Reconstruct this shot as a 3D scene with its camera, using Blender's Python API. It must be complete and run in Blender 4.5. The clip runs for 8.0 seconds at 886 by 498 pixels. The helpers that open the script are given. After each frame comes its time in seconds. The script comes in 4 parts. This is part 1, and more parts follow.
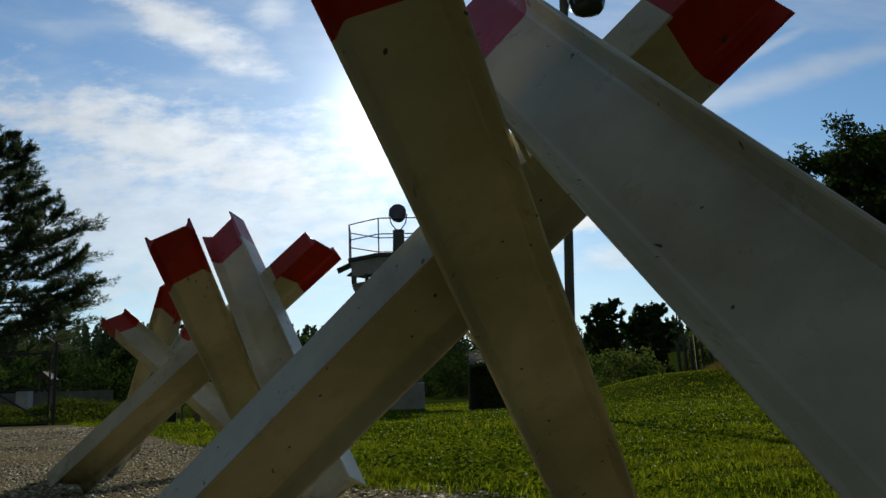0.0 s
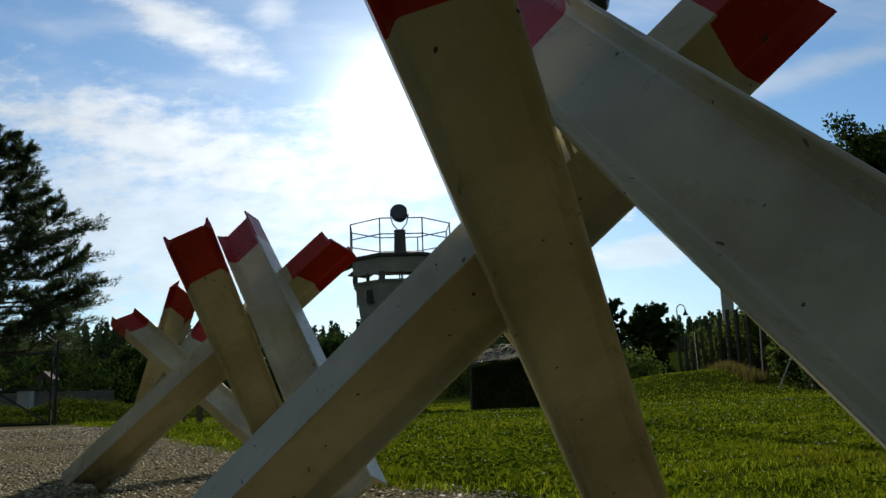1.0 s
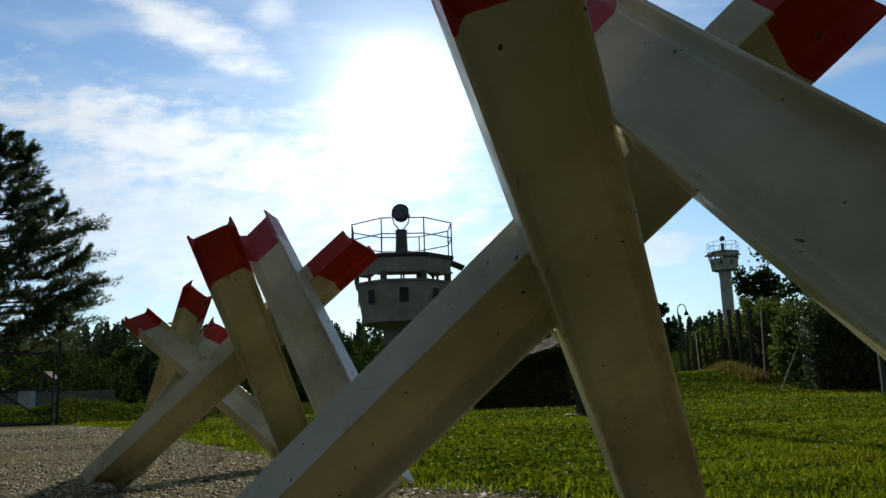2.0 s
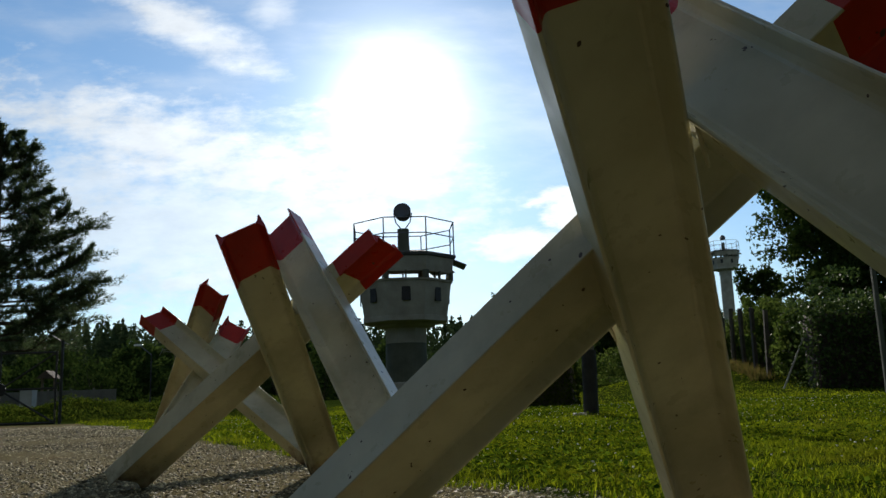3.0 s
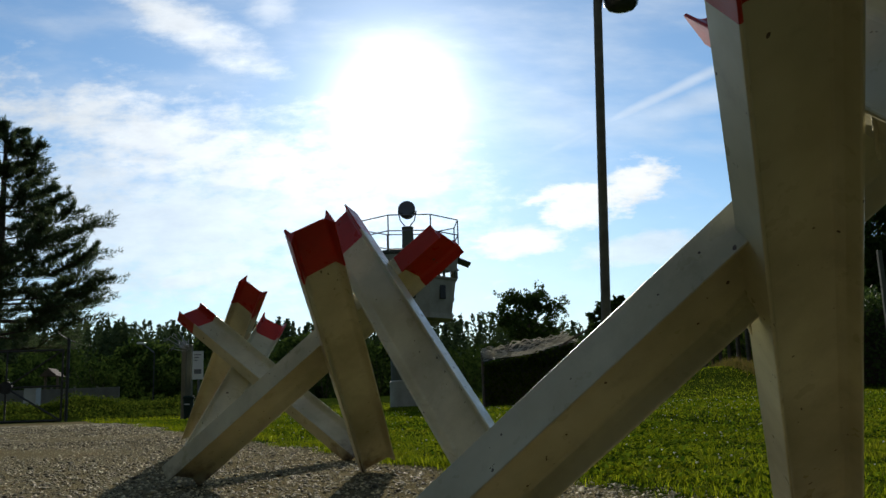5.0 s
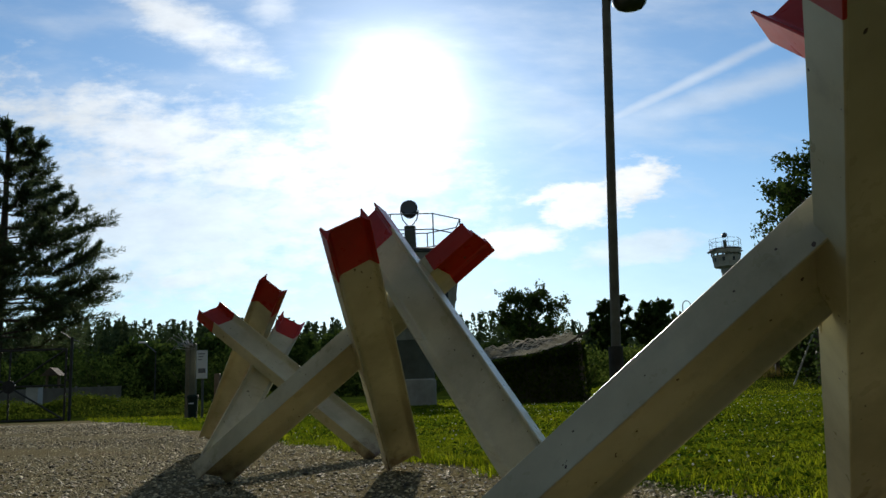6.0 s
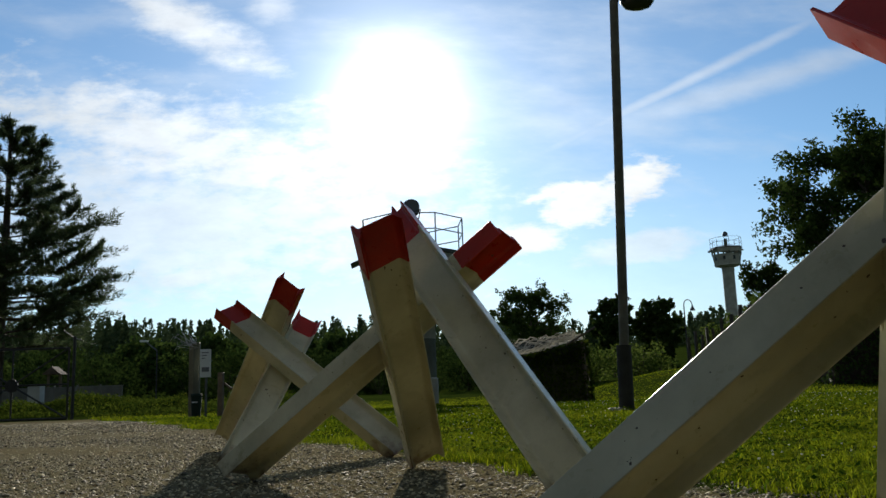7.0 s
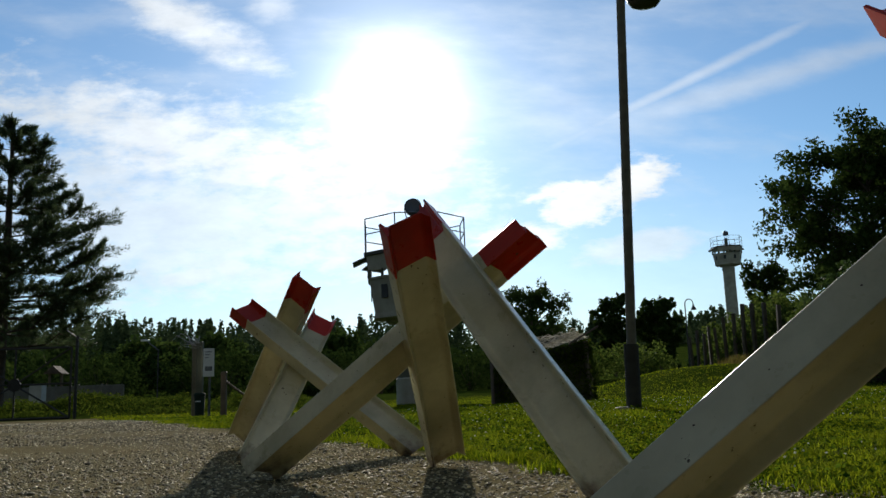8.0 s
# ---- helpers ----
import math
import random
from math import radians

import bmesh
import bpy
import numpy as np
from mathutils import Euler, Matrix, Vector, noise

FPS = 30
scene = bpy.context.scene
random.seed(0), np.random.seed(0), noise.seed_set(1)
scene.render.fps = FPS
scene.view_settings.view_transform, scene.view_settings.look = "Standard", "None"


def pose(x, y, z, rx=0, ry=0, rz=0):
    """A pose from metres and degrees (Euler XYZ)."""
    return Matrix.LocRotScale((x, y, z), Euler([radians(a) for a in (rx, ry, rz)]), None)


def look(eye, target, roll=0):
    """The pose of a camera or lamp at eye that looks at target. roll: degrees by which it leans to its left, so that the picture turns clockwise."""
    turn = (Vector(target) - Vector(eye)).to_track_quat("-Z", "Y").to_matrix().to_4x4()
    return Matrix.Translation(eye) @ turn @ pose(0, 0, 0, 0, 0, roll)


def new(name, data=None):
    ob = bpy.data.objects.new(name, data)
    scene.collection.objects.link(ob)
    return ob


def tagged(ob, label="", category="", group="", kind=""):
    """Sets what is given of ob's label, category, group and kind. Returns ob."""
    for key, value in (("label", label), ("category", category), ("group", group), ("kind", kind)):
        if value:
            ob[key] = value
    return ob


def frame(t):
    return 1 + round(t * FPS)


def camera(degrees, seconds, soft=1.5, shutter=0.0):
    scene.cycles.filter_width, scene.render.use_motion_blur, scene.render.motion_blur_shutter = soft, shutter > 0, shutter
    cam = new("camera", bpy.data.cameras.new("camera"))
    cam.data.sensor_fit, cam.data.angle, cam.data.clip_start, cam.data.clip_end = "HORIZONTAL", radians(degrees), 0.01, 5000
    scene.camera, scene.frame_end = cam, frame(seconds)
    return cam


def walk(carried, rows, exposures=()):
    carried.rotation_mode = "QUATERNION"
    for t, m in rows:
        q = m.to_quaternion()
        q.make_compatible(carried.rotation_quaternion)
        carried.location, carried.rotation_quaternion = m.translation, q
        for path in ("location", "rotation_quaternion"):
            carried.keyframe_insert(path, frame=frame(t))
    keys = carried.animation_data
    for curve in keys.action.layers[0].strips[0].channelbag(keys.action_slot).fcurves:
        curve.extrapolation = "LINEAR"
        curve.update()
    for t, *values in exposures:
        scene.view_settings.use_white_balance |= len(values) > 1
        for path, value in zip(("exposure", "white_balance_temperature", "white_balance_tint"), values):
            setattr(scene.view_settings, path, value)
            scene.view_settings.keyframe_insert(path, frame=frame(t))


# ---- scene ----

# ---------------------------------------------------------------- camera and walk
# A slider carries the camera 0.48 m to its left, 0.2 m over the gravel; it barely nods.
FOV = 56.0
FOCAL = 784 / math.tan(radians(FOV / 2))
cam = camera(FOV, 8.0, soft=1.5)
SLIDE = ((0, 0, 0), (0.5, .034, 0), (1, .078, 0), (1.5, .125, 0), (3, .301, 1.5), (3.5, .367, 2.5), (4, .443, 3.2),
         (4.5, .518, 4.2), (6, .746, 6.2), (6.5, .814, 7.2), (7, .880, 8), (7.5, .941, 8.8), (8, 1, 9.2))
rows = []
for t, s, nod in SLIDE:
    tilt = math.atan(265 / FOCAL) - nod / FOCAL
    eye = Vector((-0.48 * s, 0, 0.2))
    rows.append((t, look(eye, eye + Vector((0, math.cos(tilt), math.sin(tilt))), -2)))
walk(cam, rows, exposures=((0, -0.10), (0.6, -0.08), (1.2, 0.18), (8, 0.18)))

# ---------------------------------------------------------------- light: low sun straight ahead, thin cloud
SUN = Vector((-0.047, 0.940, 0.339)).normalized()
ELEV = math.asin(SUN.z)
AZIM = math.atan2(SUN.x, SUN.y)
lamp = bpy.data.lights.new("sun", "SUN")
lamp.energy, lamp.angle, lamp.color = 5.0, radians(0.55), (1.0, 0.93, 0.82)
new("sun", lamp).matrix_world = look(SUN * 50, (0, 0, 0))

world = bpy.data.worlds.new("sky")
scene.world = world
world.use_nodes = True
wt = world.node_tree
wt.nodes.clear()


def wnode(kind, **kw):
    n = wt.nodes.new(kind)
    for k, v in kw.items():
        if k.startswith("i_"):
            n.inputs[int(k[2:])].default_value = v
    return n


def wmath(op, a, b=None, c=None, clamp=False):
    n = wt.nodes.new("ShaderNodeMath")
    n.operation, n.use_clamp = op, clamp
    for i, v in enumerate((a, b, c)):
        if v is None:
            continue
        if isinstance(v, (int, float)):
            n.inputs[i].default_value = v
        else:
            wt.links.new(v, n.inputs[i])
    return n.outputs[0]


def wramp(v, lo, hi):
    n = wt.nodes.new("ShaderNodeMapRange")
    n.interpolation_type = "SMOOTHSTEP"
    n.inputs[1].default_value, n.inputs[2].default_value = lo, hi
    wt.links.new(v, n.inputs[0])
    return n.outputs[0]


def wnoise(vec, scale, detail, rough=0.55):
    n = wt.nodes.new("ShaderNodeTexNoise")
    n.inputs["Scale"].default_value, n.inputs["Detail"].default_value = scale, detail
    n.inputs["Roughness"].default_value = rough
    wt.links.new(vec, n.inputs["Vector"])
    return n.outputs[0]


def wcombine(x, y, z=0.0):
    n = wt.nodes.new("ShaderNodeCombineXYZ")
    for i, v in enumerate((x, y, z)):
        if isinstance(v, (int, float)):
            n.inputs[i].default_value = v
        else:
            wt.links.new(v, n.inputs[i])
    return n.outputs[0]


def wmix(fac, a, b):
    n = wt.nodes.new("ShaderNodeMix")
    n.data_type = "RGBA"
    wt.links.new(fac, n.inputs[0])
    for i, v in ((6, a), (7, b)):
        if isinstance(v, tuple):
            n.inputs[i].default_value = (*v, 1)
        else:
            wt.links.new(v, n.inputs[i])
    return n.outputs[2]


SKY = 0.109
sky = wt.nodes.new("ShaderNodeTexSky")
sky.sky_type, sky.sun_disc = "NISHITA", False
sky.sun_elevation, sky.sun_rotation = ELEV, AZIM
sky.altitude, sky.air_density, sky.dust_density, sky.ozone_density = 500, 1.0, 0.12, 2.6
coord = wt.nodes.new("ShaderNodeTexCoord").outputs["Generated"]
sep = wt.nodes.new("ShaderNodeSeparateXYZ")
wt.links.new(coord, sep.inputs[0])
dx, dy, dz = sep.outputs
ahead = wmath("MAXIMUM", dy, 0.05)
u, v = wmath("DIVIDE", dx, ahead), wmath("DIVIDE", dz, ahead)
dot = wt.nodes.new("ShaderNodeVectorMath")
dot.operation = "DOT_PRODUCT"
dot.inputs[1].default_value = SUN
wt.links.new(coord, dot.inputs[0])
toward = wmath("MAXIMUM", dot.outputs["Value"], 0.0)
flat = wcombine(u, wmath("MULTIPLY", v, 2.2))
warp = wmath("SUBTRACT", wnoise(flat, 9.0, 6, 0.6), 0.5)
fine = wmath("SUBTRACT", wnoise(flat, 26.0, 6, 0.62), 0.5)


def puff(cu, cv, ru, rv, turn, wobble, soft):
    """One cloud: an uneven ellipse on the sky."""
    c, s = math.cos(turn), math.sin(turn)
    pu, pv = wmath("SUBTRACT", u, cu), wmath("SUBTRACT", v, cv)
    a = wmath("MULTIPLY_ADD", pu, c / ru, wmath("MULTIPLY", pv, s / ru))
    b = wmath("MULTIPLY_ADD", pu, -s / rv, wmath("MULTIPLY", pv, c / rv))
    r = wmath("SQRT", wmath("ADD", wmath("MULTIPLY", a, a), wmath("MULTIPLY", b, b)))
    r = wmath("MULTIPLY_ADD", warp, wobble, r)
    r = wmath("MULTIPLY_ADD", fine, wobble * 0.9, r)
    return wmath("SUBTRACT", 1.0, wramp(r, 1.0 - soft, 1.0 + soft))


veil = wmath("MULTIPLY", wramp(wnoise(wcombine(wmath("MULTIPLY_ADD", v, 0.8, u), wmath("MULTIPLY", v, 3.0)), 3.2, 7, 0.58), 0.42, 0.74), 0.33)
cover = veil
for cu, cv, ru, rv, turn, wob, soft, amount in (
        (0.170, 0.224, 0.054, 0.027, 0.06, 1.9, 0.38, 0.95),
        (0.240, 0.249, 0.046, 0.027, 0.40, 2.0, 0.38, 0.95),
        (0.100, 0.181, 0.058, 0.018, 0.05, 1.9, 0.5, 0.9),
        (0.230, 0.165, 0.085, 0.018, 0.10, 1.7, 0.6, 0.6),
        (-0.315, 0.478, 0.100, 0.024, -0.52, 1.8, 0.8, 0.75),
        (-0.206, 0.496, 0.028, 0.018, 0.0, 1.6, 0.8, 0.45),
        (-0.320, 0.318, 0.230, 0.050, -0.28, 2.5, 0.85, 0.78),
        (-0.340, 0.215, 0.330, 0.105, -0.05, 2.6, 0.8, 0.62),
        (-0.310, 0.150, 0.045, 0.014, 0.1, 1.6, 0.6, 0.7),
        (-0.255, 0.160, 0.030, 0.012, 0.1, 1.6, 0.6, 0.7),
        (0.310, 0.375, 0.170, 0.006, 0.43, 0.8, 0.9, 0.40),
        (0.400, 0.372, 0.210, 0.014, 0.26, 1.0, 0.9, 0.40)):
    cover = wmath("MAXIMUM", cover, wmath("MULTIPLY", puff(cu, cv, ru, rv, turn, wob, soft), amount))
front = wramp(dy, 0.0, 0.25)
cover = wmath("MULTIPLY", cover, front)
# unseen cloud behind the camera, thickened for a whiter fill light
rear = wmath("MULTIPLY_ADD", wramp(wnoise(coord, 2.4, 6), 0.42, 0.72), 0.40, 0.52)
cover = wmath("MAXIMUM", cover, wmath("MULTIPLY", rear, wmath("SUBTRACT", 1.0, front)))
low = wmath("MULTIPLY", wmath("SUBTRACT", 1.0, wramp(dz, 0.0, 0.30)), 0.42)
cover = wmath("MAXIMUM", cover, low)

scaled = wt.nodes.new("ShaderNodeVectorMath")
scaled.operation = "MULTIPLY"
scaled.inputs[1].default_value = (SKY * 0.73, SKY * 0.90, SKY * 0.96)
wt.links.new(sky.outputs[0], scaled.inputs[0])
cloud_light = wmath("MULTIPLY_ADD", wmath("POWER", toward, 5.0), 0.88, 0.17)
cloud_light = wmath("MULTIPLY", cloud_light, wmath("MULTIPLY_ADD", wnoise(flat, 17.0, 5, 0.6), 0.55, 0.72))
white = wt.nodes.new("ShaderNodeVectorMath")
white.operation = "SCALE"
white.inputs[0].default_value = (0.95, 0.98, 0.98)
wt.links.new(cloud_light, white.inputs["Scale"])
clouded = wmix(cover, scaled.outputs[0], white.outputs[0])
# the bright aureole of the sun in thin cloud
halo = wmath("MULTIPLY_ADD", wmath("POWER", toward, 560.0), 1.3, wmath("MULTIPLY_ADD", wmath("POWER", toward, 120.0), 0.34, wmath("MULTIPLY", wmath("POWER", toward, 16.0), 0.09)))
glow = wt.nodes.new("ShaderNodeVectorMath")
glow.operation = "SCALE"
glow.inputs[0].default_value = (1.0, 0.98, 0.94)
wt.links.new(halo, glow.inputs["Scale"])
total = wt.nodes.new("ShaderNodeVectorMath")
total.operation = "ADD"
wt.links.new(clouded, total.inputs[0])
wt.links.new(glow.outputs[0], total.inputs[1])
bg = wt.nodes.new("ShaderNodeBackground")
wt.links.new(total.outputs[0], bg.inputs[0])
bg.inputs[1].default_value = 1.0
wt.links.new(bg.outputs[0], wt.nodes.new("ShaderNodeOutputWorld").inputs[0])

# ---------------------------------------------------------------- materials


class Mat:
    """A small builder for node materials in object space."""

    def __init__(self, name, rough=0.6, metal=0.0, spec=0.4):
        self.m = bpy.data.materials.new(name)
        self.m.use_nodes = True
        self.t = self.m.node_tree
        self.p = self.t.nodes["Principled BSDF"]
        self.p.inputs["Roughness"].default_value = rough
        self.p.inputs["Metallic"].default_value = metal
        self.p.inputs["Specular IOR Level"].default_value = spec
        self.co = self.t.nodes.new("ShaderNodeTexCoord").outputs["Object"]
        self.col = None

    def geo(self):
        return self.t.nodes.new("ShaderNodeNewGeometry")

    def position(self):
        self.co = self.geo().outputs["Position"]
        return self

    def noise(self, scale, detail=4, rough=0.55, stretch=None):
        n = self.t.nodes.new("ShaderNodeTexNoise")
        n.inputs["Scale"].default_value, n.inputs["Detail"].default_value = scale, detail
        n.inputs["Roughness"].default_value = rough
        co = self.co
        if stretch:
            mp = self.t.nodes.new("ShaderNodeMapping")
            mp.inputs["Scale"].default_value = stretch
            self.t.links.new(co, mp.inputs[0])
            co = mp.outputs[0]
        self.t.links.new(co, n.inputs["Vector"])
        return n.outputs[0]

    def cells(self, scale, feature="F1", jitter=1.0):
        n = self.t.nodes.new("ShaderNodeTexVoronoi")
        n.feature = feature
        n.inputs["Scale"].default_value = scale
        n.inputs["Randomness"].default_value = jitter
        self.t.links.new(self.co, n.inputs["Vector"])
        return n

    def span(self, v, lo, hi, a=0.0, b=1.0):
        n = self.t.nodes.new("ShaderNodeMapRange")
        for i, x in enumerate((lo, hi, a, b)):
            n.inputs[1 + i].default_value = x
        self.t.links.new(v, n.inputs[0])
        return n.outputs[0]

    def math(self, op, a, b):
        n = self.t.nodes.new("ShaderNodeMath")
        n.operation = op
        for i, x in enumerate((a, b)):
            if isinstance(x, (int, float)):
                n.inputs[i].default_value = x
            else:
                self.t.links.new(x, n.inputs[i])
        return n.outputs[0]

    def mix(self, fac, a, b):
        n = self.t.nodes.new("ShaderNodeMix")
        n.data_type = "RGBA"
        if isinstance(fac, (int, float)):
            n.inputs[0].default_value = fac
        else:
            self.t.links.new(fac, n.inputs[0])
        for i, x in ((6, a), (7, b)):
            if isinstance(x, tuple):
                n.inputs[i].default_value = (*x, 1)
            else:
                self.t.links.new(x, n.inputs[i])
        return n.outputs[2]

    def colour(self, c):
        if isinstance(c, tuple):
            self.p.inputs["Base Color"].default_value = (*c, 1)
        else:
            self.t.links.new(c, self.p.inputs["Base Color"])
        self.col = c
        return self

    def roughness(self, v):
        self.t.links.new(v, self.p.inputs["Roughness"])
        return self

    def bump(self, v, strength, dist):
        n = self.t.nodes.new("ShaderNodeBump")
        n.inputs["Strength"].default_value, n.inputs["Distance"].default_value = strength, dist
        self.t.links.new(v, n.inputs["Height"])
        self.t.links.new(n.outputs[0], self.p.inputs["Normal"])
        return self

    def translucent(self, share):
        tr = self.t.nodes.new("ShaderNodeBsdfTranslucent")
        if isinstance(self.col, tuple):
            tr.inputs[0].default_value = (*self.col, 1)
        else:
            self.t.links.new(self.col, tr.inputs[0])
        mx = self.t.nodes.new("ShaderNodeMixShader")
        mx.inputs[0].default_value = share
        self.t.links.new(self.p.outputs[0], mx.inputs[1])
        self.t.links.new(tr.outputs[0], mx.inputs[2])
        self.t.links.new(mx.outputs[0], self.t.nodes["Material Output"].inputs[0])
        return self


def paint(name, base, dirty, chip, spec=0.3):
    """Brushed gloss paint on steel: yellowed, with a film of dust, chips and scratches, rust at the feet."""
    k = Mat(name, 0.35, spec=spec)
    wash = k.span(k.noise(7, 5), 0.35, 0.75)
    c = k.mix(wash, base, dirty)
    film = k.span(k.noise(3.1, 7, 0.72), 0.45, 0.72, 0, 0.62)
    c = k.mix(film, c, tuple(0.62 * x for x in dirty))
    run = k.span(k.noise(18, 6, 0.7), 0.58, 0.76, 0, 0.5)
    c = k.mix(run, c, tuple(0.72 * x for x in dirty))
    for scale, size, share, stretch in ((24, 0.048, 0.49, (1, 1, 0.6)), (55, 0.075, 0.53, (0.7, 1, 1))):
        mp = k.t.nodes.new("ShaderNodeMapping")
        mp.inputs["Scale"].default_value = stretch
        k.t.links.new(k.co, mp.inputs[0])
        spot = k.t.nodes.new("ShaderNodeTexVoronoi")
        spot.inputs["Scale"].default_value = scale
        k.t.links.new(mp.outputs[0], spot.inputs["Vector"])
        near = k.math("ADD", spot.outputs["Distance"], k.math("MULTIPLY", k.math("SUBTRACT", k.noise(scale * 5, 3), 0.5), 0.09))
        small = k.math("LESS_THAN", near, size)
        pick = k.math("GREATER_THAN", k.noise(scale * 0.42, 2), share)
        c = k.mix(k.math("MULTIPLY", small, pick), c, chip)
    scar = k.math("MULTIPLY", k.math("GREATER_THAN", k.noise(75, 3, 0.6, (1, 0.3, 1)), 0.69), k.math("GREATER_THAN", k.noise(9, 2), 0.58))
    c = k.mix(scar, c, chip)
    up = k.t.nodes.new("ShaderNodeSeparateXYZ")
    k.t.links.new(k.co, up.inputs[0])
    foot = k.span(k.math("ADD", up.outputs[2], k.math("MULTIPLY", k.noise(26, 5, 0.65), 0.16)), 0.075, 0.14, 1.0, 0.0)
    c = k.mix(foot, c, (0.10, 0.060, 0.034))
    k.colour(c)
    k.roughness(k.span(k.noise(30, 4), 0.3, 0.7, 0.24, 0.46))
    brush = k.math("ADD", k.noise(70, 4, 0.6, (1, 1, 0.25)), k.math("MULTIPLY", k.noise(11, 3), 0.8))
    return k.bump(brush, 0.14, 0.002).m


WHITE = paint("white_paint", (0.605, 0.578, 0.392), (0.388, 0.357, 0.216), (0.075, 0.048, 0.030), 0.45)
RED = paint("red_paint", (0.46, 0.026, 0.010), (0.30, 0.018, 0.008), (0.10, 0.05, 0.035), 0.25)


def plain(name, a, b, scale, rough, bump=0.3, dist=0.004, metal=0.0, spec=0.4):
    k = Mat(name, rough, metal, spec)
    n = k.noise(scale, 6, 0.62)
    k.colour(k.mix(k.span(n, 0.3, 0.7), a, b))
    return k.bump(k.noise(scale * 6, 4), bump, dist).m


CONCRETE = plain("grey_concrete", (0.42, 0.40, 0.32), (0.25, 0.235, 0.185), 1.6, 0.85, 0.4, 0.01)
# dark tone holds weathering and also the shade on the near tower shaft
CONCRETE_DARK = plain("weathered_shaded_concrete", (0.135, 0.140, 0.100), (0.075, 0.080, 0.056), 1.6, 0.85, 0.4, 0.01)
PANEL = plain("grey_fence_panel", (0.17, 0.168, 0.14), (0.10, 0.098, 0.08), 1.6, 0.9, 0.4, 0.01)
ROOFING = plain("roof_felt", (0.10, 0.10, 0.095), (0.06, 0.06, 0.06), 3, 0.8)
STEEL = plain("grey_steel", (0.16, 0.165, 0.17), (0.09, 0.09, 0.095), 8, 0.5, metal=0.6)
POLE = plain("pole_paint", (0.20, 0.183, 0.135), (0.12, 0.108, 0.078), 9, 0.8, 0.3, 0.004, 0.0, 0.2)
SLEEVE = plain("tarred_sleeve", (0.055, 0.050, 0.038), (0.030, 0.027, 0.021), 9, 0.9)
POST_WOOD = plain("old_fence_wood", (0.095, 0.078, 0.056), (0.050, 0.042, 0.030), 7, 0.9)
DARK_STEEL = plain("dark_steel", (0.045, 0.045, 0.045), (0.03, 0.028, 0.026), 10, 0.55, metal=0.4)
WOOD = plain("weathered_wood", (0.17, 0.125, 0.085), (0.09, 0.07, 0.05), 6, 0.85)
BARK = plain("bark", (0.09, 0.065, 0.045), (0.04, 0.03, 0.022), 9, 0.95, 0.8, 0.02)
BOARD = plain("white_board", (0.78, 0.78, 0.75), (0.68, 0.68, 0.64), 3, 0.5)
PRINT = plain("grey_print", (0.20, 0.20, 0.20), (0.12, 0.12, 0.12), 20, 0.6)
BIN = plain("green_plastic", (0.016, 0.032, 0.018), (0.010, 0.022, 0.013), 6, 0.9)
PLASTER = plain("white_plaster", (0.50, 0.49, 0.46), (0.36, 0.35, 0.32), 2, 0.9)
TILE = plain("roof_tile", (0.20, 0.10, 0.07), (0.12, 0.07, 0.05), 4, 0.85)
WIRE = plain("galvanised_wire", (0.45, 0.45, 0.45), (0.3, 0.3, 0.3), 10, 0.35, metal=0.9)
GLASS = Mat("lamp_glass", 0.12, 0.0, 0.6).colour((0.05, 0.055, 0.06)).m
MIRROR = Mat("reflector", 0.18, 1.0).colour((0.75, 0.75, 0.72)).m


def leafy(name, a, b, share, rough=0.65, spec=0.15):
    k = Mat(name, rough, spec=spec)
    g = k.geo()
    c = k.mix(g.outputs["Random Per Island"], a, b)
    k.colour(c)
    return k.translucent(share).m


GRASS = Mat("grass_blades", 0.8, spec=0.015).position()
shade = GRASS.mix(GRASS.geo().outputs["Random Per Island"], (0.026, 0.062, 0.002), (0.212, 0.242, 0.009))
shade = GRASS.mix(GRASS.span(GRASS.noise(1.4, 5, 0.6), 0.52, 0.72, 0, 0.75), shade, (0.150, 0.142, 0.010))
shade = GRASS.mix(GRASS.span(GRASS.noise(4.5, 4, 0.6), 0.54, 0.72, 0, 0.75), shade, (0.016, 0.042, 0.002))
GRASS = GRASS.colour(shade).translucent(0.62).m
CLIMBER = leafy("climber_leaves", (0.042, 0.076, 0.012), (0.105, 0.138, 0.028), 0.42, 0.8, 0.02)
HEDGE_LEAF = leafy("hedge_leaves", (0.040, 0.072, 0.018), (0.105, 0.150, 0.040), 0.25, 0.6, 0.08)
TREE_LEAF = leafy("tree_leaves", (0.022, 0.044, 0.010), (0.060, 0.090, 0.020), 0.28, 0.85, 0.0)
CLOVER = leafy("clover", (0.016, 0.042, 0.003), (0.100, 0.150, 0.010), 0.45, 0.8, 0.0)
DRY = leafy("dry_grass", (0.15, 0.11, 0.035), (0.08, 0.085, 0.02), 0.4, 0.8, 0.0)
NEEDLE = leafy("pine_needles", (0.046, 0.074, 0.034), (0.090, 0.122, 0.052), 0.32)
LEAF = leafy("leaves", (0.030, 0.060, 0.014), (0.075, 0.115, 0.030), 0.30)
# leaf colour lowered for foliage that stands in shade
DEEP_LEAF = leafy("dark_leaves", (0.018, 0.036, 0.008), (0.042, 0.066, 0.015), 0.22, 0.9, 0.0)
HERB = leafy("bank_herbs", (0.026, 0.050, 0.006), (0.078, 0.100, 0.013), 0.38, 0.9, 0.0)
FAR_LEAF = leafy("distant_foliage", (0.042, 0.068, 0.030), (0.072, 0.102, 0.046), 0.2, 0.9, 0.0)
PETAL = leafy("clover_petals", (0.75, 0.75, 0.70), (0.60, 0.60, 0.52), 0.35)
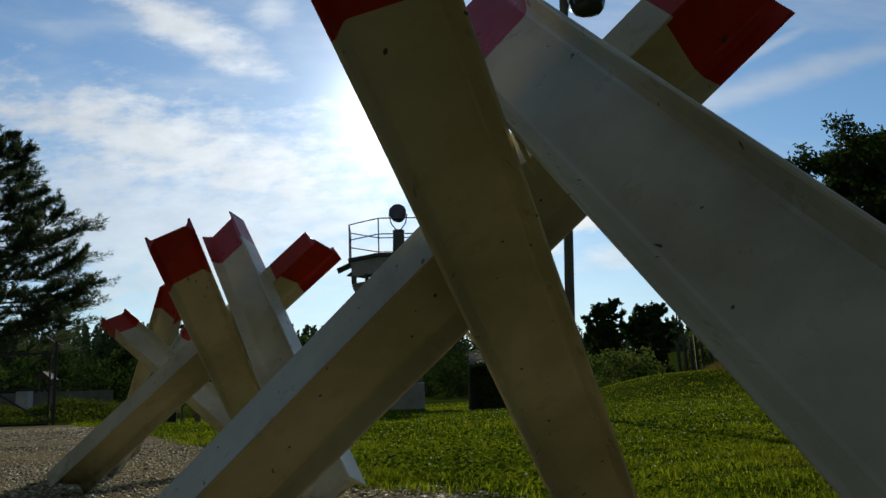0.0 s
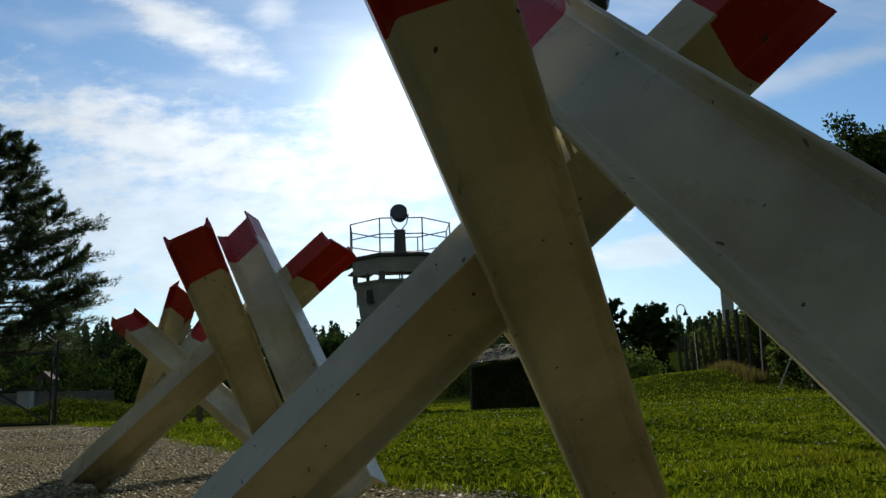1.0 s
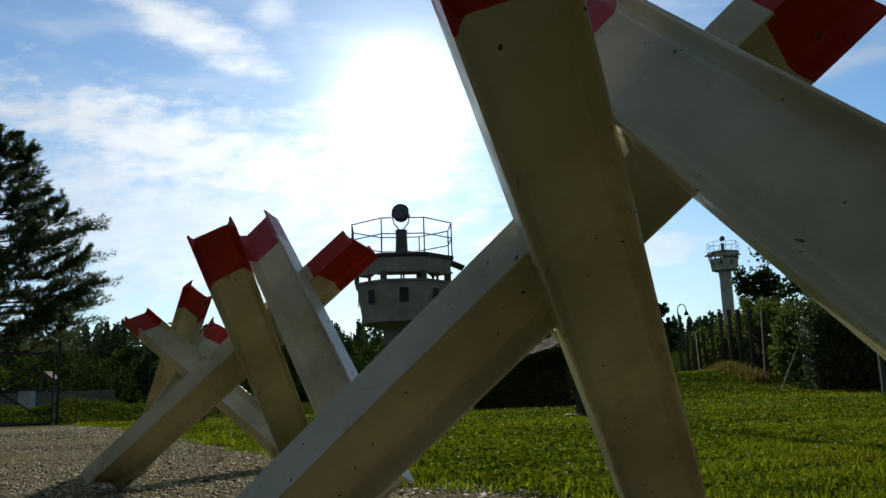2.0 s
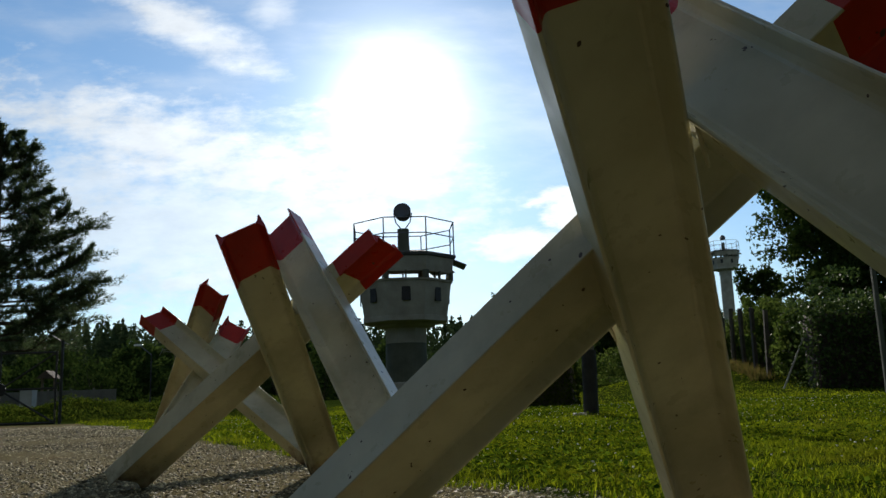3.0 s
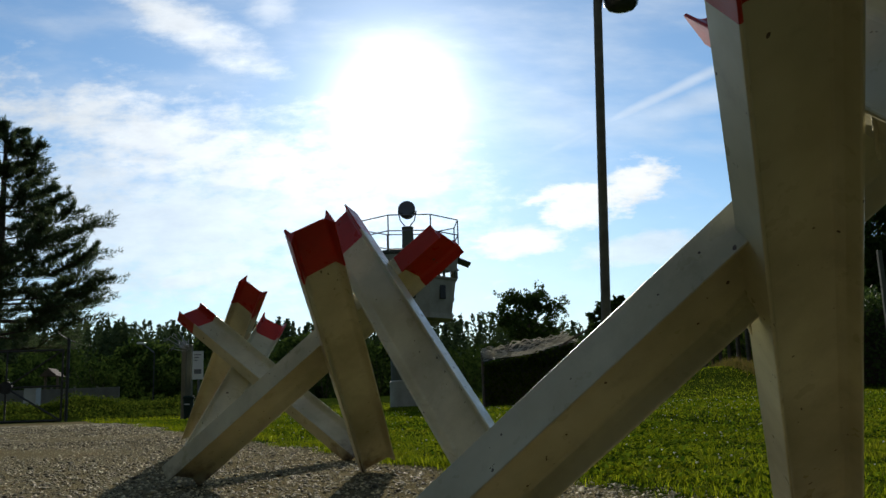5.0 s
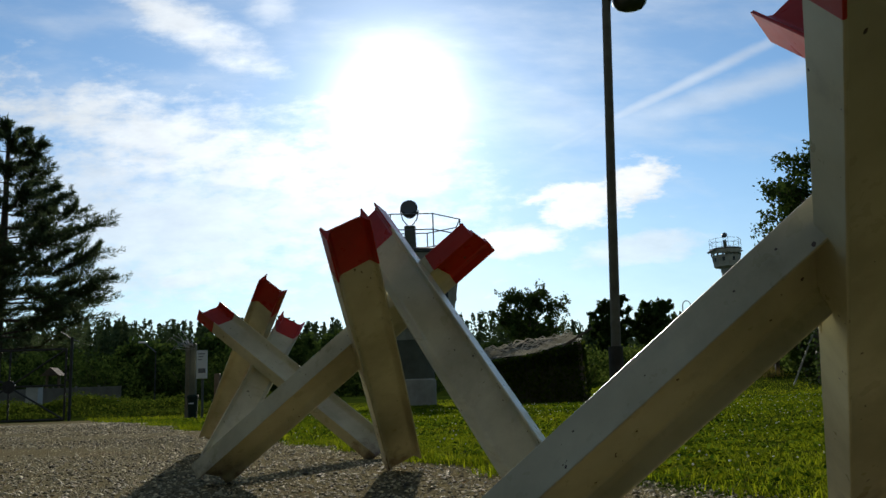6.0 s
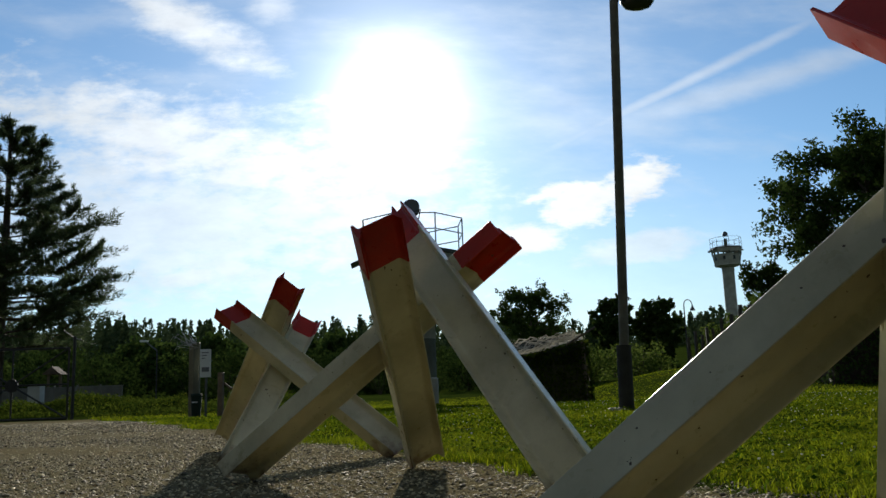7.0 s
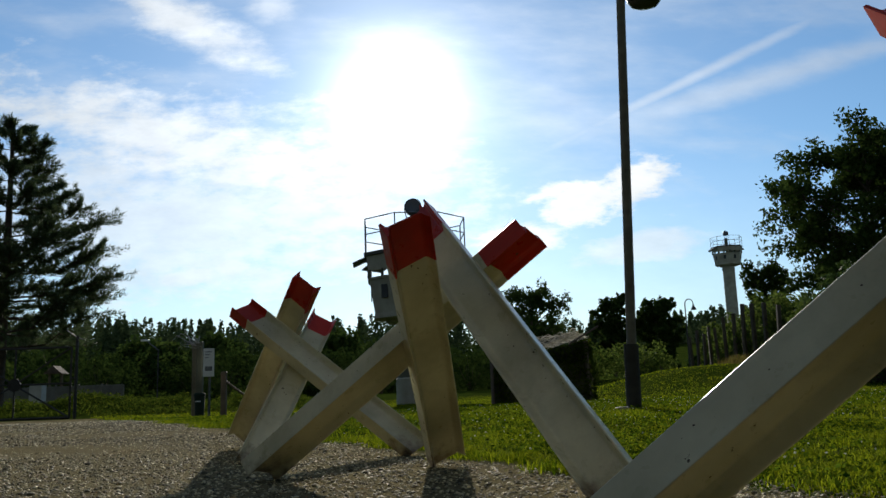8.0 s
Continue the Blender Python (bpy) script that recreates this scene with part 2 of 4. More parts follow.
LITTER = leafy("dry_litter", (0.20, 0.11, 0.05), (0.33, 0.22, 0.11), 0.15)
# net colours raised so that strips and folds read as sunlit
NET = leafy("camouflage_net", (0.10, 0.10, 0.06), (0.70, 0.67, 0.58), 0.40)
NET_PALE = leafy("sunlit_pale_net", (0.66, 0.63, 0.54), (0.36, 0.34, 0.27), 0.5, 0.9, 0.0)
NET_DARK = plain("dark_net_cloth", (0.060, 0.066, 0.036), (0.030, 0.034, 0.019), 9, 0.95, 0.6, 0.02)
STONE = Mat("gravel_stones", 0.7, spec=0.15)
g_ = STONE.geo()
STONE.colour(STONE.mix(STONE.math("POWER", g_.outputs["Random Per Island"], 2.0), (0.058, 0.050, 0.027), (0.72, 0.62, 0.365)))
STONE = STONE.bump(STONE.noise(160, 3), 0.4, 0.002).m


def ground_material():
    """Gravel yard and lawn share one sheet; the ragged seam runs from the traps towards the gate."""
    k = Mat("ground_cover", 1.0, spec=0.0).position()
    sepn = k.t.nodes.new("ShaderNodeSeparateXYZ")
    k.t.links.new(k.co, sepn.inputs[0])
    x, y = sepn.outputs[0], sepn.outputs[1]
    side = k.math("ADD", x, k.math("MULTIPLY", y, 0.49))
    side = k.math("SUBTRACT", side, 0.883)
    side = k.math("ADD", side, k.math("MULTIPLY", k.math("SUBTRACT", k.noise(3.0, 5), 0.5), 0.30))
    lawn = k.span(side, -0.03, 0.03)
    beyond = k.span(k.math("ADD", y, k.math("MULTIPLY", k.noise(1.2, 3), 0.8)), 18.4, 18.9)
    lawn = k.math("MAXIMUM", lawn, beyond)
    # unseen turf added behind the camera, to weaken bounce light on the beams
    behind = k.span(k.math("ADD", y, k.math("MULTIPLY", k.noise(1.7, 4), 0.6)), -0.75, -0.45, 1.0, 0.0)
    lawn = k.math("MAXIMUM", lawn, behind)
    patch = k.span(k.noise(0.55, 5), 0.35, 0.70)
    turf = k.mix(patch, (0.016, 0.030, 0.004), (0.034, 0.050, 0.007))
    turf = k.mix(k.span(k.noise(11, 5), 0.5, 0.8, 0, 0.6), turf, (0.062, 0.060, 0.015))
    grit = k.cells(170)
    sand = k.mix(k.span(k.noise(1.1, 4), 0.35, 0.7), (0.088, 0.076, 0.041), (0.145, 0.124, 0.070))
    sand = k.mix(k.span(grit.outputs["Color"], 0.1, 0.9, 0, 0.6), sand, (0.20, 0.165, 0.088))
    litter = k.span(k.noise(2.3, 6, 0.65), 0.56, 0.70, 0, 0.55)
    sand = k.mix(litter, sand, (0.125, 0.085, 0.038))
    k.colour(k.mix(lawn, sand, turf))
    lump = k.math("ADD", k.math("MULTIPLY", grit.outputs["Distance"], 0.5), k.noise(60, 5, 0.65))
    k.bump(lump, 0.9, 0.007)
    return k.m


GROUND = ground_material()

# ---------------------------------------------------------------- mesh helpers


def thing(name, at, label, category, group="", kind="", turn=0.0):
    ob = new(name)
    ob.empty_display_size = 0.1
    ob.matrix_world = pose(*at, 0, 0, turn)
    return tagged(ob, label, category, group, kind)


def finish(name, me, mats, parent=None, label="", smooth=False):
    for m in (mats if isinstance(mats, (list, tuple)) else [mats]):
        me.materials.append(m)
    if smooth:
        me.polygons.foreach_set("use_smooth", [True] * len(me.polygons))
    ob = new(name, me)
    if parent is not None:
        ob.parent = parent
    return tagged(ob, label)


def part(name, bm, mats, parent=None, label="", smooth=False):
    me = bpy.data.meshes.new(name)
    bm.normal_update()
    bm.to_mesh(me)
    bm.free()
    return finish(name, me, mats, parent, label, smooth)


def soup(name, verts, faces, mats, parent=None, label=""):
    """A mesh from arrays: verts (n, 3), faces (m, 3 or 4)."""
    verts, faces = np.asarray(verts, np.float32), np.asarray(faces, np.int32)
    me = bpy.data.meshes.new(name)
    k = faces.shape[1]
    me.vertices.add(len(verts))
    me.vertices.foreach_set("co", verts.ravel())
    me.loops.add(faces.size)
    me.loops.foreach_set("vertex_index", faces.ravel())
    me.polygons.add(len(faces))
    me.polygons.foreach_set("loop_start", np.arange(0, faces.size, k, dtype=np.int32))
    me.update(calc_edges=True)
    return finish(name, me, mats, parent, label)


def box(bm, a, b, bevel=0.0):
    """A box between two corners, with its edges taken off."""
    lo, hi = Vector([min(p, q) for p, q in zip(a, b)]), Vector([max(p, q) for p, q in zip(a, b)])
    made = bmesh.ops.create_cube(bm, size=1, matrix=Matrix.LocRotScale((lo + hi) / 2, None, hi - lo))
    if bevel:
        edges = {e for vv in made["verts"] for e in vv.link_edges}
        bmesh.ops.bevel(bm, geom=list(edges), offset=bevel, segments=1, affect="EDGES", profile=0.5)
    return bm


def rod(bm, a, b, r, r2=None, seg=10):
    """A round bar from a to b."""
    a, b = Vector(a), Vector(b)
    way = b - a
    m = Matrix.Translation((a + b) / 2) @ way.to_track_quat("Z", "Y").to_matrix().to_4x4()
    bmesh.ops.create_cone(bm, cap_ends=True, segments=seg, radius1=r, radius2=r if r2 is None else r2, depth=way.length, matrix=m)
    return bm


def ring(bm, profile, seg=8, turn=0.0):
    """A body of revolution round z from (radius, height) pairs, closed at both ends."""
    loops = []
    for r, z in profile:
        loops.append([bm.verts.new((r * math.cos(turn + math.tau * i / seg), r * math.sin(turn + math.tau * i / seg), z)) for i in range(seg)])
    for p, q in zip(loops, loops[1:]):
        for i in range(seg):
            j = (i + 1) % seg
            bm.faces.new((p[i], p[j], q[j], q[i]))
    bm.faces.new(loops[0][::-1])
    bm.faces.new(loops[-1])
    return bm


def smoothstep(a, b, x):
    t = np.clip((x - a) / (b - a), 0, 1)
    return t * t * (3 - 2 * t)


def height(x, y):
    """The lie of the land, in metres."""
    x, y = np.asarray(x, float), np.asarray(y, float)
    z = 0.03 * smoothstep(2.5, 7, y) * smoothstep(-1, 1, x)
    z = z - 0.08 * smoothstep(9, 17, y) * (1 - smoothstep(3, 6, x))
    z = z + 0.30 * smoothstep(2.5, 6, x) * smoothstep(14, 26, y)
    z = z + 0.46 * np.exp(-((x - 8.1) / np.where(x < 8.1, 4.2, 1.6)) ** 2 - ((y - 23.5) / 3.4) ** 2)
    z = z + (0.40 + 0.10 * np.sin(1.1 * x + 0.5) + 0.06 * np.sin(2.7 * x + y)) * np.exp(-((y - 23.6) / 1.9) ** 2) * (1 - smoothstep(-5.5, -3.5, x))
    z = z + 0.35 * smoothstep(26, 40, y)
    z = z + 9.0 * smoothstep(60, 230, y) + 7.0 * smoothstep(230, 420, y)
    z = z + 3.0 * smoothstep(20, 120, np.abs(x)) * smoothstep(60, 160, y)
    return z


def seam(x, y):
    """Over 0 on the lawn, under 0 on the gravel."""
    return x + 0.49 * y - 0.883


# ---------------------------------------------------------------- foliage helpers


def leaves(rng, centres, size, spread, droop=0.0, ratio=0.55):
    """Rhombic leaves at the centres, turned every way: verts and quads."""
    n = len(centres)
    c = centres + np.clip(rng.normal(0, 1, (n, 3)), -1.5, 1.5) * spread
    d = rng.normal(0, 1, (n, 3))
    d[:, 2] -= droop
    d /= np.linalg.norm(d, axis=1)[:, None]
    e = np.cross(d, rng.normal(0, 1, (n, 3)))
    e /= np.linalg.norm(e, axis=1)[:, None]
    s = size * rng.uniform(0.6, 1.3, n)[:, None]
    q = np.stack([c - d * s * 0.5, c + e * s * ratio * 0.5, c + d * s * 0.5, c - e * s * ratio * 0.5], 1)
    return q.reshape(-1, 3), np.arange(4 * n).reshape(n, 4)


def twigs(starts, ends, r0, r1, parent):
    """Thin three-sided twigs between rows of points, one mesh."""
    a, b = np.array(starts, float), np.array(ends, float)
    n = len(a)
    way = b - a
    way /= np.linalg.norm(way, axis=1)[:, None] + 1e-9
    e = np.cross(way, np.array([0.31, 0.17, 0.93]))
    e /= np.linalg.norm(e, axis=1)[:, None] + 1e-9
    g = np.cross(way, e)
    around = [e * math.cos(k * math.tau / 3) + g * math.sin(k * math.tau / 3) for k in range(3)]
    v = np.stack([a + o * r0 for o in around] + [b + o * r1 for o in around], 1).reshape(-1, 3)
    base = np.arange(n)[:, None] * 6
    f = np.concatenate([base + np.array(q) for q in ((0, 1, 4, 3), (1, 2, 5, 4), (2, 0, 3, 5))], 0)
    return tagged(soup("branchwork", v, f, BARK, parent), kind="stuff")


def limb(bm, pts, r0, r1, seg=7):
    """A bent, tapering limb along points."""
    for i, (a, b) in enumerate(zip(pts, pts[1:])):
        k0, k1 = i / (len(pts) - 1), (i + 1) / (len(pts) - 1)
        rod(bm, a, b, r0 + (r1 - r0) * k0, r0 + (r1 - r0) * k1, seg)


# ---------------------------------------------------------------- the ground
ys = np.concatenate([np.linspace(-600, -20, 20), np.arange(-19, 0, 1.0), np.arange(0, 12, 0.2), np.arange(12, 44, 0.5), np.linspace(45, 460, 70), np.linspace(500, 4000, 12)])
xs = np.concatenate([np.linspace(-3500, -130, 14), np.linspace(-120, -22, 36), np.arange(-21, 21, 0.5), np.linspace(22, 120, 36), np.linspace(130, 3500, 14)])
gx, gy = np.meshgrid(xs, ys)
gz = height(gx, gy)
roughness_map = np.array([[noise.noise((a * 0.9, b * 0.9, 3.0)) for a in xs] for b in ys])
gz = gz + 0.012 * roughness_map * (np.hypot(gx, gy) > 4)
nx, ny = len(xs), len(ys)
idx = np.arange(nx * ny).reshape(ny, nx)
quads = np.stack([idx[:-1, :-1], idx[:-1, 1:], idx[1:, 1:], idx[1:, :-1]], -1).reshape(-1, 4)
ground = soup("ground", np.stack([gx, gy, gz], -1).reshape(-1, 3), quads, GROUND)
tagged(ground, "gravel yard giving way to a mown lawn", "ground", kind="structure")
ground.data.polygons.foreach_set("use_smooth", [True] * len(ground.data.polygons))

# ---------------------------------------------------------------- tank traps of welded steel joists
JOIST_H, JOIST_B, WEB, FLANGE = 0.098, 0.049, 0.0052, 0.0068


def joist_section():
    """Half of a rolled I section with sloping flanges and rounded roots, then mirrored: (across, out) pairs."""
    h, b, w = JOIST_H / 2, JOIST_B / 2, WEB / 2
    tip, root = FLANGE * 0.62, FLANGE * 1.35
    side = [(h, b - 0.001), (h - 0.001, b), (h - tip + 0.0012, b), (h - tip, b - 0.0015)]
    x0 = (h - root, w + 0.0075)
    side += [x0]
    for a in (25, 50, 75):
        side.append((h - root - 0.0075 * (1 - math.cos(radians(a))) * 1.0 - 0.0015, w + 0.0075 * (1 - math.sin(radians(a)))))
    side.append((h - root - 0.010, w))
    lower = [(-p, q) for p, q in side[::-1]]
    right = side + lower
    left = [(p, -q) for p, q in right[::-1]]
    return right + left


SECTION = joist_section()


def joist(name, top, foot, out, parent, red=0.135, seed=0):
    """A steel joist from top to foot; out: the way its web faces. The top end is painted red."""
    rng = random.Random(seed)
    base = parent.matrix_world.translation
    top, foot = Vector(top), Vector(foot)
    axis = (foot - top).normalized()
    n = Vector(out)
    n = (n - axis * n.dot(axis)).normalized()
    across = n.cross(axis)
    length = (foot - top).length
    bm = bmesh.new()
    steps = [0, 0.012, 0.05, red - 0.0015, red + 0.0015]
    steps += [red + (length - red) * i / 9 for i in range(1, 9)] + [length - 0.012, length]
    loops = []
    for k, d in enumerate(steps):
        loop = []
        for i, (p, q) in enumerate(SECTION):
            e = 0.0
            if k in (0, len(steps) - 1):
                e = rng.uniform(-0.0025, 0.0025) + 0.004 * math.sin(3 * p / JOIST_H + seed) + 0.003 * math.sin(40 * q + seed)
            if k in (3, 4):
                e = 0.004 * math.sin(50 * p + seed) + 0.002 * math.sin(130 * q)
            wob = 0.0005 * math.sin(9 * d + seed)
            loop.append(bm.verts.new(top - base + axis * (d + e) + across * (p + wob) + n * q))
        loops.append(loop)
    m = len(SECTION)
    for k, (a, b) in enumerate(zip(loops, loops[1:])):
        for i in range(m):
            j = (i + 1) % m
            f = bm.faces.new((a[i], b[i], b[j], a[j]))
            f.material_index = 1 if k < 3 else 0
    f = bm.faces.new(loops[0])
    f.material_index = 1
    bm.faces.new(loops[-1][::-1])
    bmesh.ops.recalc_face_normals(bm, faces=bm.faces)
    return part(name, bm, [WHITE, RED], parent)


def weld(a, b, r, parent, seed):
    """A lumpy weld bead from a to b."""
    rng = random.Random(seed)
    base = parent.matrix_world.translation
    a, b = Vector(a) - base, Vector(b) - base
    bm = bmesh.new()
    count = 14
    prof = [(r * (0.4 if i in (0, count - 1) else rng.uniform(0.8, 1.25)), i / (count - 1) * (b - a).length) for i in range(count)]
    ring(bm, prof, 7)
    bmesh.ops.transform(bm, matrix=Matrix.Translation(a) @ (b - a).to_track_quat("Z", "Y").to_matrix().to_4x4(), verts=bm.verts)
    return part("weld_bead", bm, WHITE, parent, smooth=True)


TRAPS = (
    ("cream-white steel tank trap with red tips, half on the lawn", (0.05, 0.82, 0), (
        ((-0.069, 0.473, 0.550), (0.202, 1.156, 0.030), (0.252, -0.648, -0.719)),
        ((0.286, 0.678, 0.565), (-0.340, 0.948, 0.013), (0.306, -0.670, -0.676)),
        ((0.033, 0.849, 0.618), (0.258, 0.185, 0.037), (-0.642, -0.617, 0.456)))),
    ("cream-white steel tank trap with red tips, standing on gravel", (-0.52, 2.02, 0), (
        ((-0.557, 1.664, 0.551), (-0.491, 2.391, 0.024), (0.428, -0.556, -0.713)),
        ((-0.277, 1.889, 0.555), (-0.960, 2.142, 0.023), (0.409, -0.501, -0.763)),
        ((-0.546, 2.033, 0.635), (-0.197, 1.498, 0.034), (-0.538, -0.761, 0.364)))),
    ("cream-white steel tank trap with red tips, beside the lawn edge", (-1.0, 3.1, 0), (
        ((-0.977, 2.988, 0.612), (-1.372, 3.622, 0.041), (-0.420, -0.737, -0.529)),
        ((-1.245, 3.108, 0.543), (-0.588, 2.859, 0.022), (0.298, -0.660, 0.690)),
        ((-0.957, 3.252, 0.508), (-1.113, 2.714, 0.003), (0.456, -0.676, 0.579)))))
RED_END = ((0.118, 0.095, 0.130), (0.125, 0.115, 0.110), (0.110, 0.090, 0.095))
for k, (label, at, joists) in enumerate(TRAPS):
    trap = thing("tank_trap", at, label, "tank trap", "tank traps in a row")
    for i, (top, foot, out) in enumerate(joists):
        joist("beam", top, foot, out, trap, red=RED_END[k][i], seed=3 * k + i)

for a, b, k in (((0.058, 0.632, 0.410), (0.078, 0.668, 0.380), 0), ((0.020, 0.850, 0.268), (0.040, 0.885, 0.246), 0)):
    trap = [o for o in scene.objects if o.name == "tank_trap"][k]
    weld(a, b, 0.0022, trap, 7)

# ---------------------------------------------------------------- lamp post on the lawn
post = thing("lamp_post", (0.952, 6.6, 0.03), "dark weathered lamp post with a round floodlight, on the lawn", "lamp post")
lean = Vector((0.143, 0, 3.4)).normalized()
bm = bmesh.new()
rod(bm, (0, 0, -0.1), lean * 3.9, 0.040, 0.036, 16)
part("pole", bm, POLE, post, smooth=False)
bm = bmesh.new()
rod(bm, (0.008, 0, -0.1), (0.02, 0, 0.50), 0.060, 0.058, 16)
part("sleeve", bm, SLEEVE, post, "thicker sleeve at the foot")
bm = bmesh.new()
box(bm, (-0.13, -0.06, -0.02), (-0.03, 0.05, 0.02), 0.006)
part("footing", bm, CONCRETE, post)
head = Vector((0.345, 0, 3.47))
bm = bmesh.new()
ring(bm, [(0.06, 0.17), (0.15, 0.16), (0.165, 0.02), (0.158, 0.0), (0.152, 0.02)][::-1], 24)
bmesh.ops.transform(bm, matrix=Matrix.Translation(head) @ pose(0, 0, 0, 14, 0, 0), verts=bm.verts)
floodlight = part("floodlight", bm, DARK_STEEL, post, "round black lamp housing", smooth=False)
bm = bmesh.new()
ring(bm, [(0.04, -0.152), (0.10, -0.135), (0.14, -0.09), (0.158, -0.01), (0.15, 0.0)], 24)
bmesh.ops.transform(bm, matrix=Matrix.Translation(head) @ pose(0, 0, 0, 14, 0, 0), verts=bm.verts)
part("glass_bowl", bm, GLASS, floodlight, "domed glass bowl", smooth=True)
bm = bmesh.new()
rod(bm, lean * 3.60, head + Vector((0, 0, 0.14)), 0.014, seg=8)
part("bracket", bm, STEEL, post)
bm = bmesh.new()
rod(bm, lean * 3.36 + Vector((0.03, 0, 0)), head + Vector((-0.15, 0, 0.0)), 0.005, seg=6)
part("cable", bm, DARK_STEEL, post)

# ---------------------------------------------------------------- watch towers


def watch_tower(at, label, shaft_top, turn, shaft_mat):
    """An octagonal concrete lookout on a round shaft. The cabin starts 2.45 m under the roof's top."""
    tower = thing("watch_tower", at, label, "watch tower", "watch towers", turn=turn)
    z0 = shaft_top
    h8 = math.pi / 8
    bm = bmesh.new()
    ring(bm, [(0.62, -0.6), (0.62, z0 - 0.55), (0.60, z0 - 0.55), (0.60, z0)], 28)
    part("shaft", bm, shaft_mat, tower)
    bm = bmesh.new()
    ring(bm, [(0.66, -0.6), (0.66, 0.74), (0.63, 0.78)], 28)
    part("base_ring", bm, CONCRETE, tower)
    bm = bmesh.new()
    ring(bm, [(0.66, z0 - 0.55), (0.66, z0 - 0.10), (0.95, z0 - 0.05), (0.95, z0 + 0.02), (1.36, z0 + 0.06), (1.36, z0 + 0.20), (1.28, z0 + 0.22)], 8, h8)
    part("cabin_floor", bm, CONCRETE, tower)
    # lower cabin wall, eight panels
    c8 = math.cos(h8)
    for i in range(8):
        a = math.tau * i / 8
        front = math.sin(a + radians(turn)) < 0.35

        def panel(name, parent, r1, z1, r2, z2, thick=0.10):
            bm = bmesh.new()
            w1, w2 = r1 * math.tan(h8) * c8, r2 * math.tan(h8) * c8
            pts = []
            for r, w, z in ((r1, w1, z1), (r2, w2, z2)):
                for d in (0, thick):
                    rr = r * c8 - d
                    ww = w * (rr / (r * c8))
                    pts.append([(rr, -ww, z), (rr, ww, z)])
            (o1, i1, o2, i2) = pts
            vs = [bm.verts.new(p) for p in (*o1, *i1, *o2, *i2)]
            for f in ((0, 1, 5, 4), (3, 2, 6, 7), (4, 5, 7, 6), (1, 0, 2, 3), (0, 4, 6, 2), (1, 3, 7, 5)):
                bm.faces.new([vs[j] for j in f])
            bmesh.ops.transform(bm, matrix=pose(0, 0, 0, 0, 0, math.degrees(a)), verts=bm.verts)
            bmesh.ops.recalc_face_normals(bm, faces=bm.faces)
            return part(name, bm, CONCRETE, parent)

        wall = panel("cabin_wall", tower, 1.34, z0 + 0.20, 1.50, z0 + 1.20)
        panel("window_sill", wall, 1.54, z0 + 1.204, 1.56, z0 + 1.27, 0.16)
        panel("parapet", tower, 1.54 if front else 1.59, z0 + (1.47 if front else 1.80), 1.60, z0 + 1.95)
        for s in (-1, 0, 1):
            w = 0.055 if s else 0.025
            y = s * 0.545
            bm = bmesh.new()
            box(bm, (1.39, y - w, z0 + 1.26), (1.45, y + w, z0 + (1.50 if front else 1.88)))
            bmesh.ops.transform(bm, matrix=pose(0, 0, 0, 0, 0, math.degrees(a)), verts=bm.verts)
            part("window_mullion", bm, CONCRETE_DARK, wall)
        bm = bmesh.new()
        box(bm, (1.325, -0.13, z0 + 0.62), (1.36, 0.13, z0 + 1.10), 0.01)
        bmesh.ops.transform(bm, matrix=pose(0, 0, 0, 0, 0, math.degrees(a)), verts=bm.verts)
        part("loophole_cover", bm, DARK_STEEL, wall, "dark steel cover")
        if i in (0, 1, 3, 4):
            bm = bmesh.new()
            box(bm, (1.50, -0.46, z0 + 1.90), (1.92, 0.46, z0 + 1.93), 0.006)
            bmesh.ops.transform(bm, matrix=pose(0, 0, 0, 0, 0, math.degrees(a)) @ Matrix.Translation((1.5, 0, z0 + 1.9)) @ pose(0, 0, 0, 0, 24, 0) @ Matrix.Translation((-1.5, 0, -z0 - 1.9)), verts=bm.verts)
            part("shutter", bm, STEEL, wall, "raised steel shutter")
    bm = bmesh.new()
    ring(bm, [(1.44, z0 + 1.86), (1.66, z0 + 1.93), (1.68, z0 + 2.02), (1.55, z0 + 2.05)], 8, h8)
    roof = part("roof", bm, ROOFING, tower)
    # roof railing
    for i in range(8):
        a, b = h8 + math.tau * i / 8, h8 + math.tau * (i + 1) / 8
        p = Vector((1.62 * math.cos(a), 1.62 * math.sin(a), 0))
        q = Vector((1.62 * math.cos(b), 1.62 * math.sin(b), 0))
        bm = bmesh.new()
        rod(bm, p + Vector((0, 0, z0 + 2.0)), p + Vector((0, 0, z0 + 3.06)), 0.022, seg=6)
        part("rail_post", bm, STEEL, roof)
        bm = bmesh.new()
        for zz in (3.05, 2.58):
            rod(bm, p + Vector((0, 0, z0 + zz)), q + Vector((0, 0, z0 + zz)), 0.018, seg=6)
        part("rail", bm, STEEL, roof)
    # searchlight
    bm = bmesh.new()
    ring(bm, [(0.20, z0 + 2.03), (0.17, z0 + 2.9), (0.18, z0 + 2.92), (0.18, z0 + 2.98), (0.05, z0 + 2.99)], 16)
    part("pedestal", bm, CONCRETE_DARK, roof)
    c = Vector((0, 0, z0 + 3.50))
    bm = bmesh.new()
    ring(bm, [(0.10, -0.26), (0.20, -0.20), (0.25, -0.06), (0.26, 0.12), (0.27, 0.16), (0.25, 0.17)], 20)
    bmesh.ops.transform(bm, matrix=Matrix.Translation(c) @ pose(0, 0, 0, 78, 0, -8), verts=bm.verts)
    light = part("searchlight", bm, DARK_STEEL, tower, "round steel searchlight drum", smooth=False)
    bm = bmesh.new()
    ring(bm, [(0.24, 0.172), (0.20, 0.19), (0.10, 0.205), (0.02, 0.21)], 20)
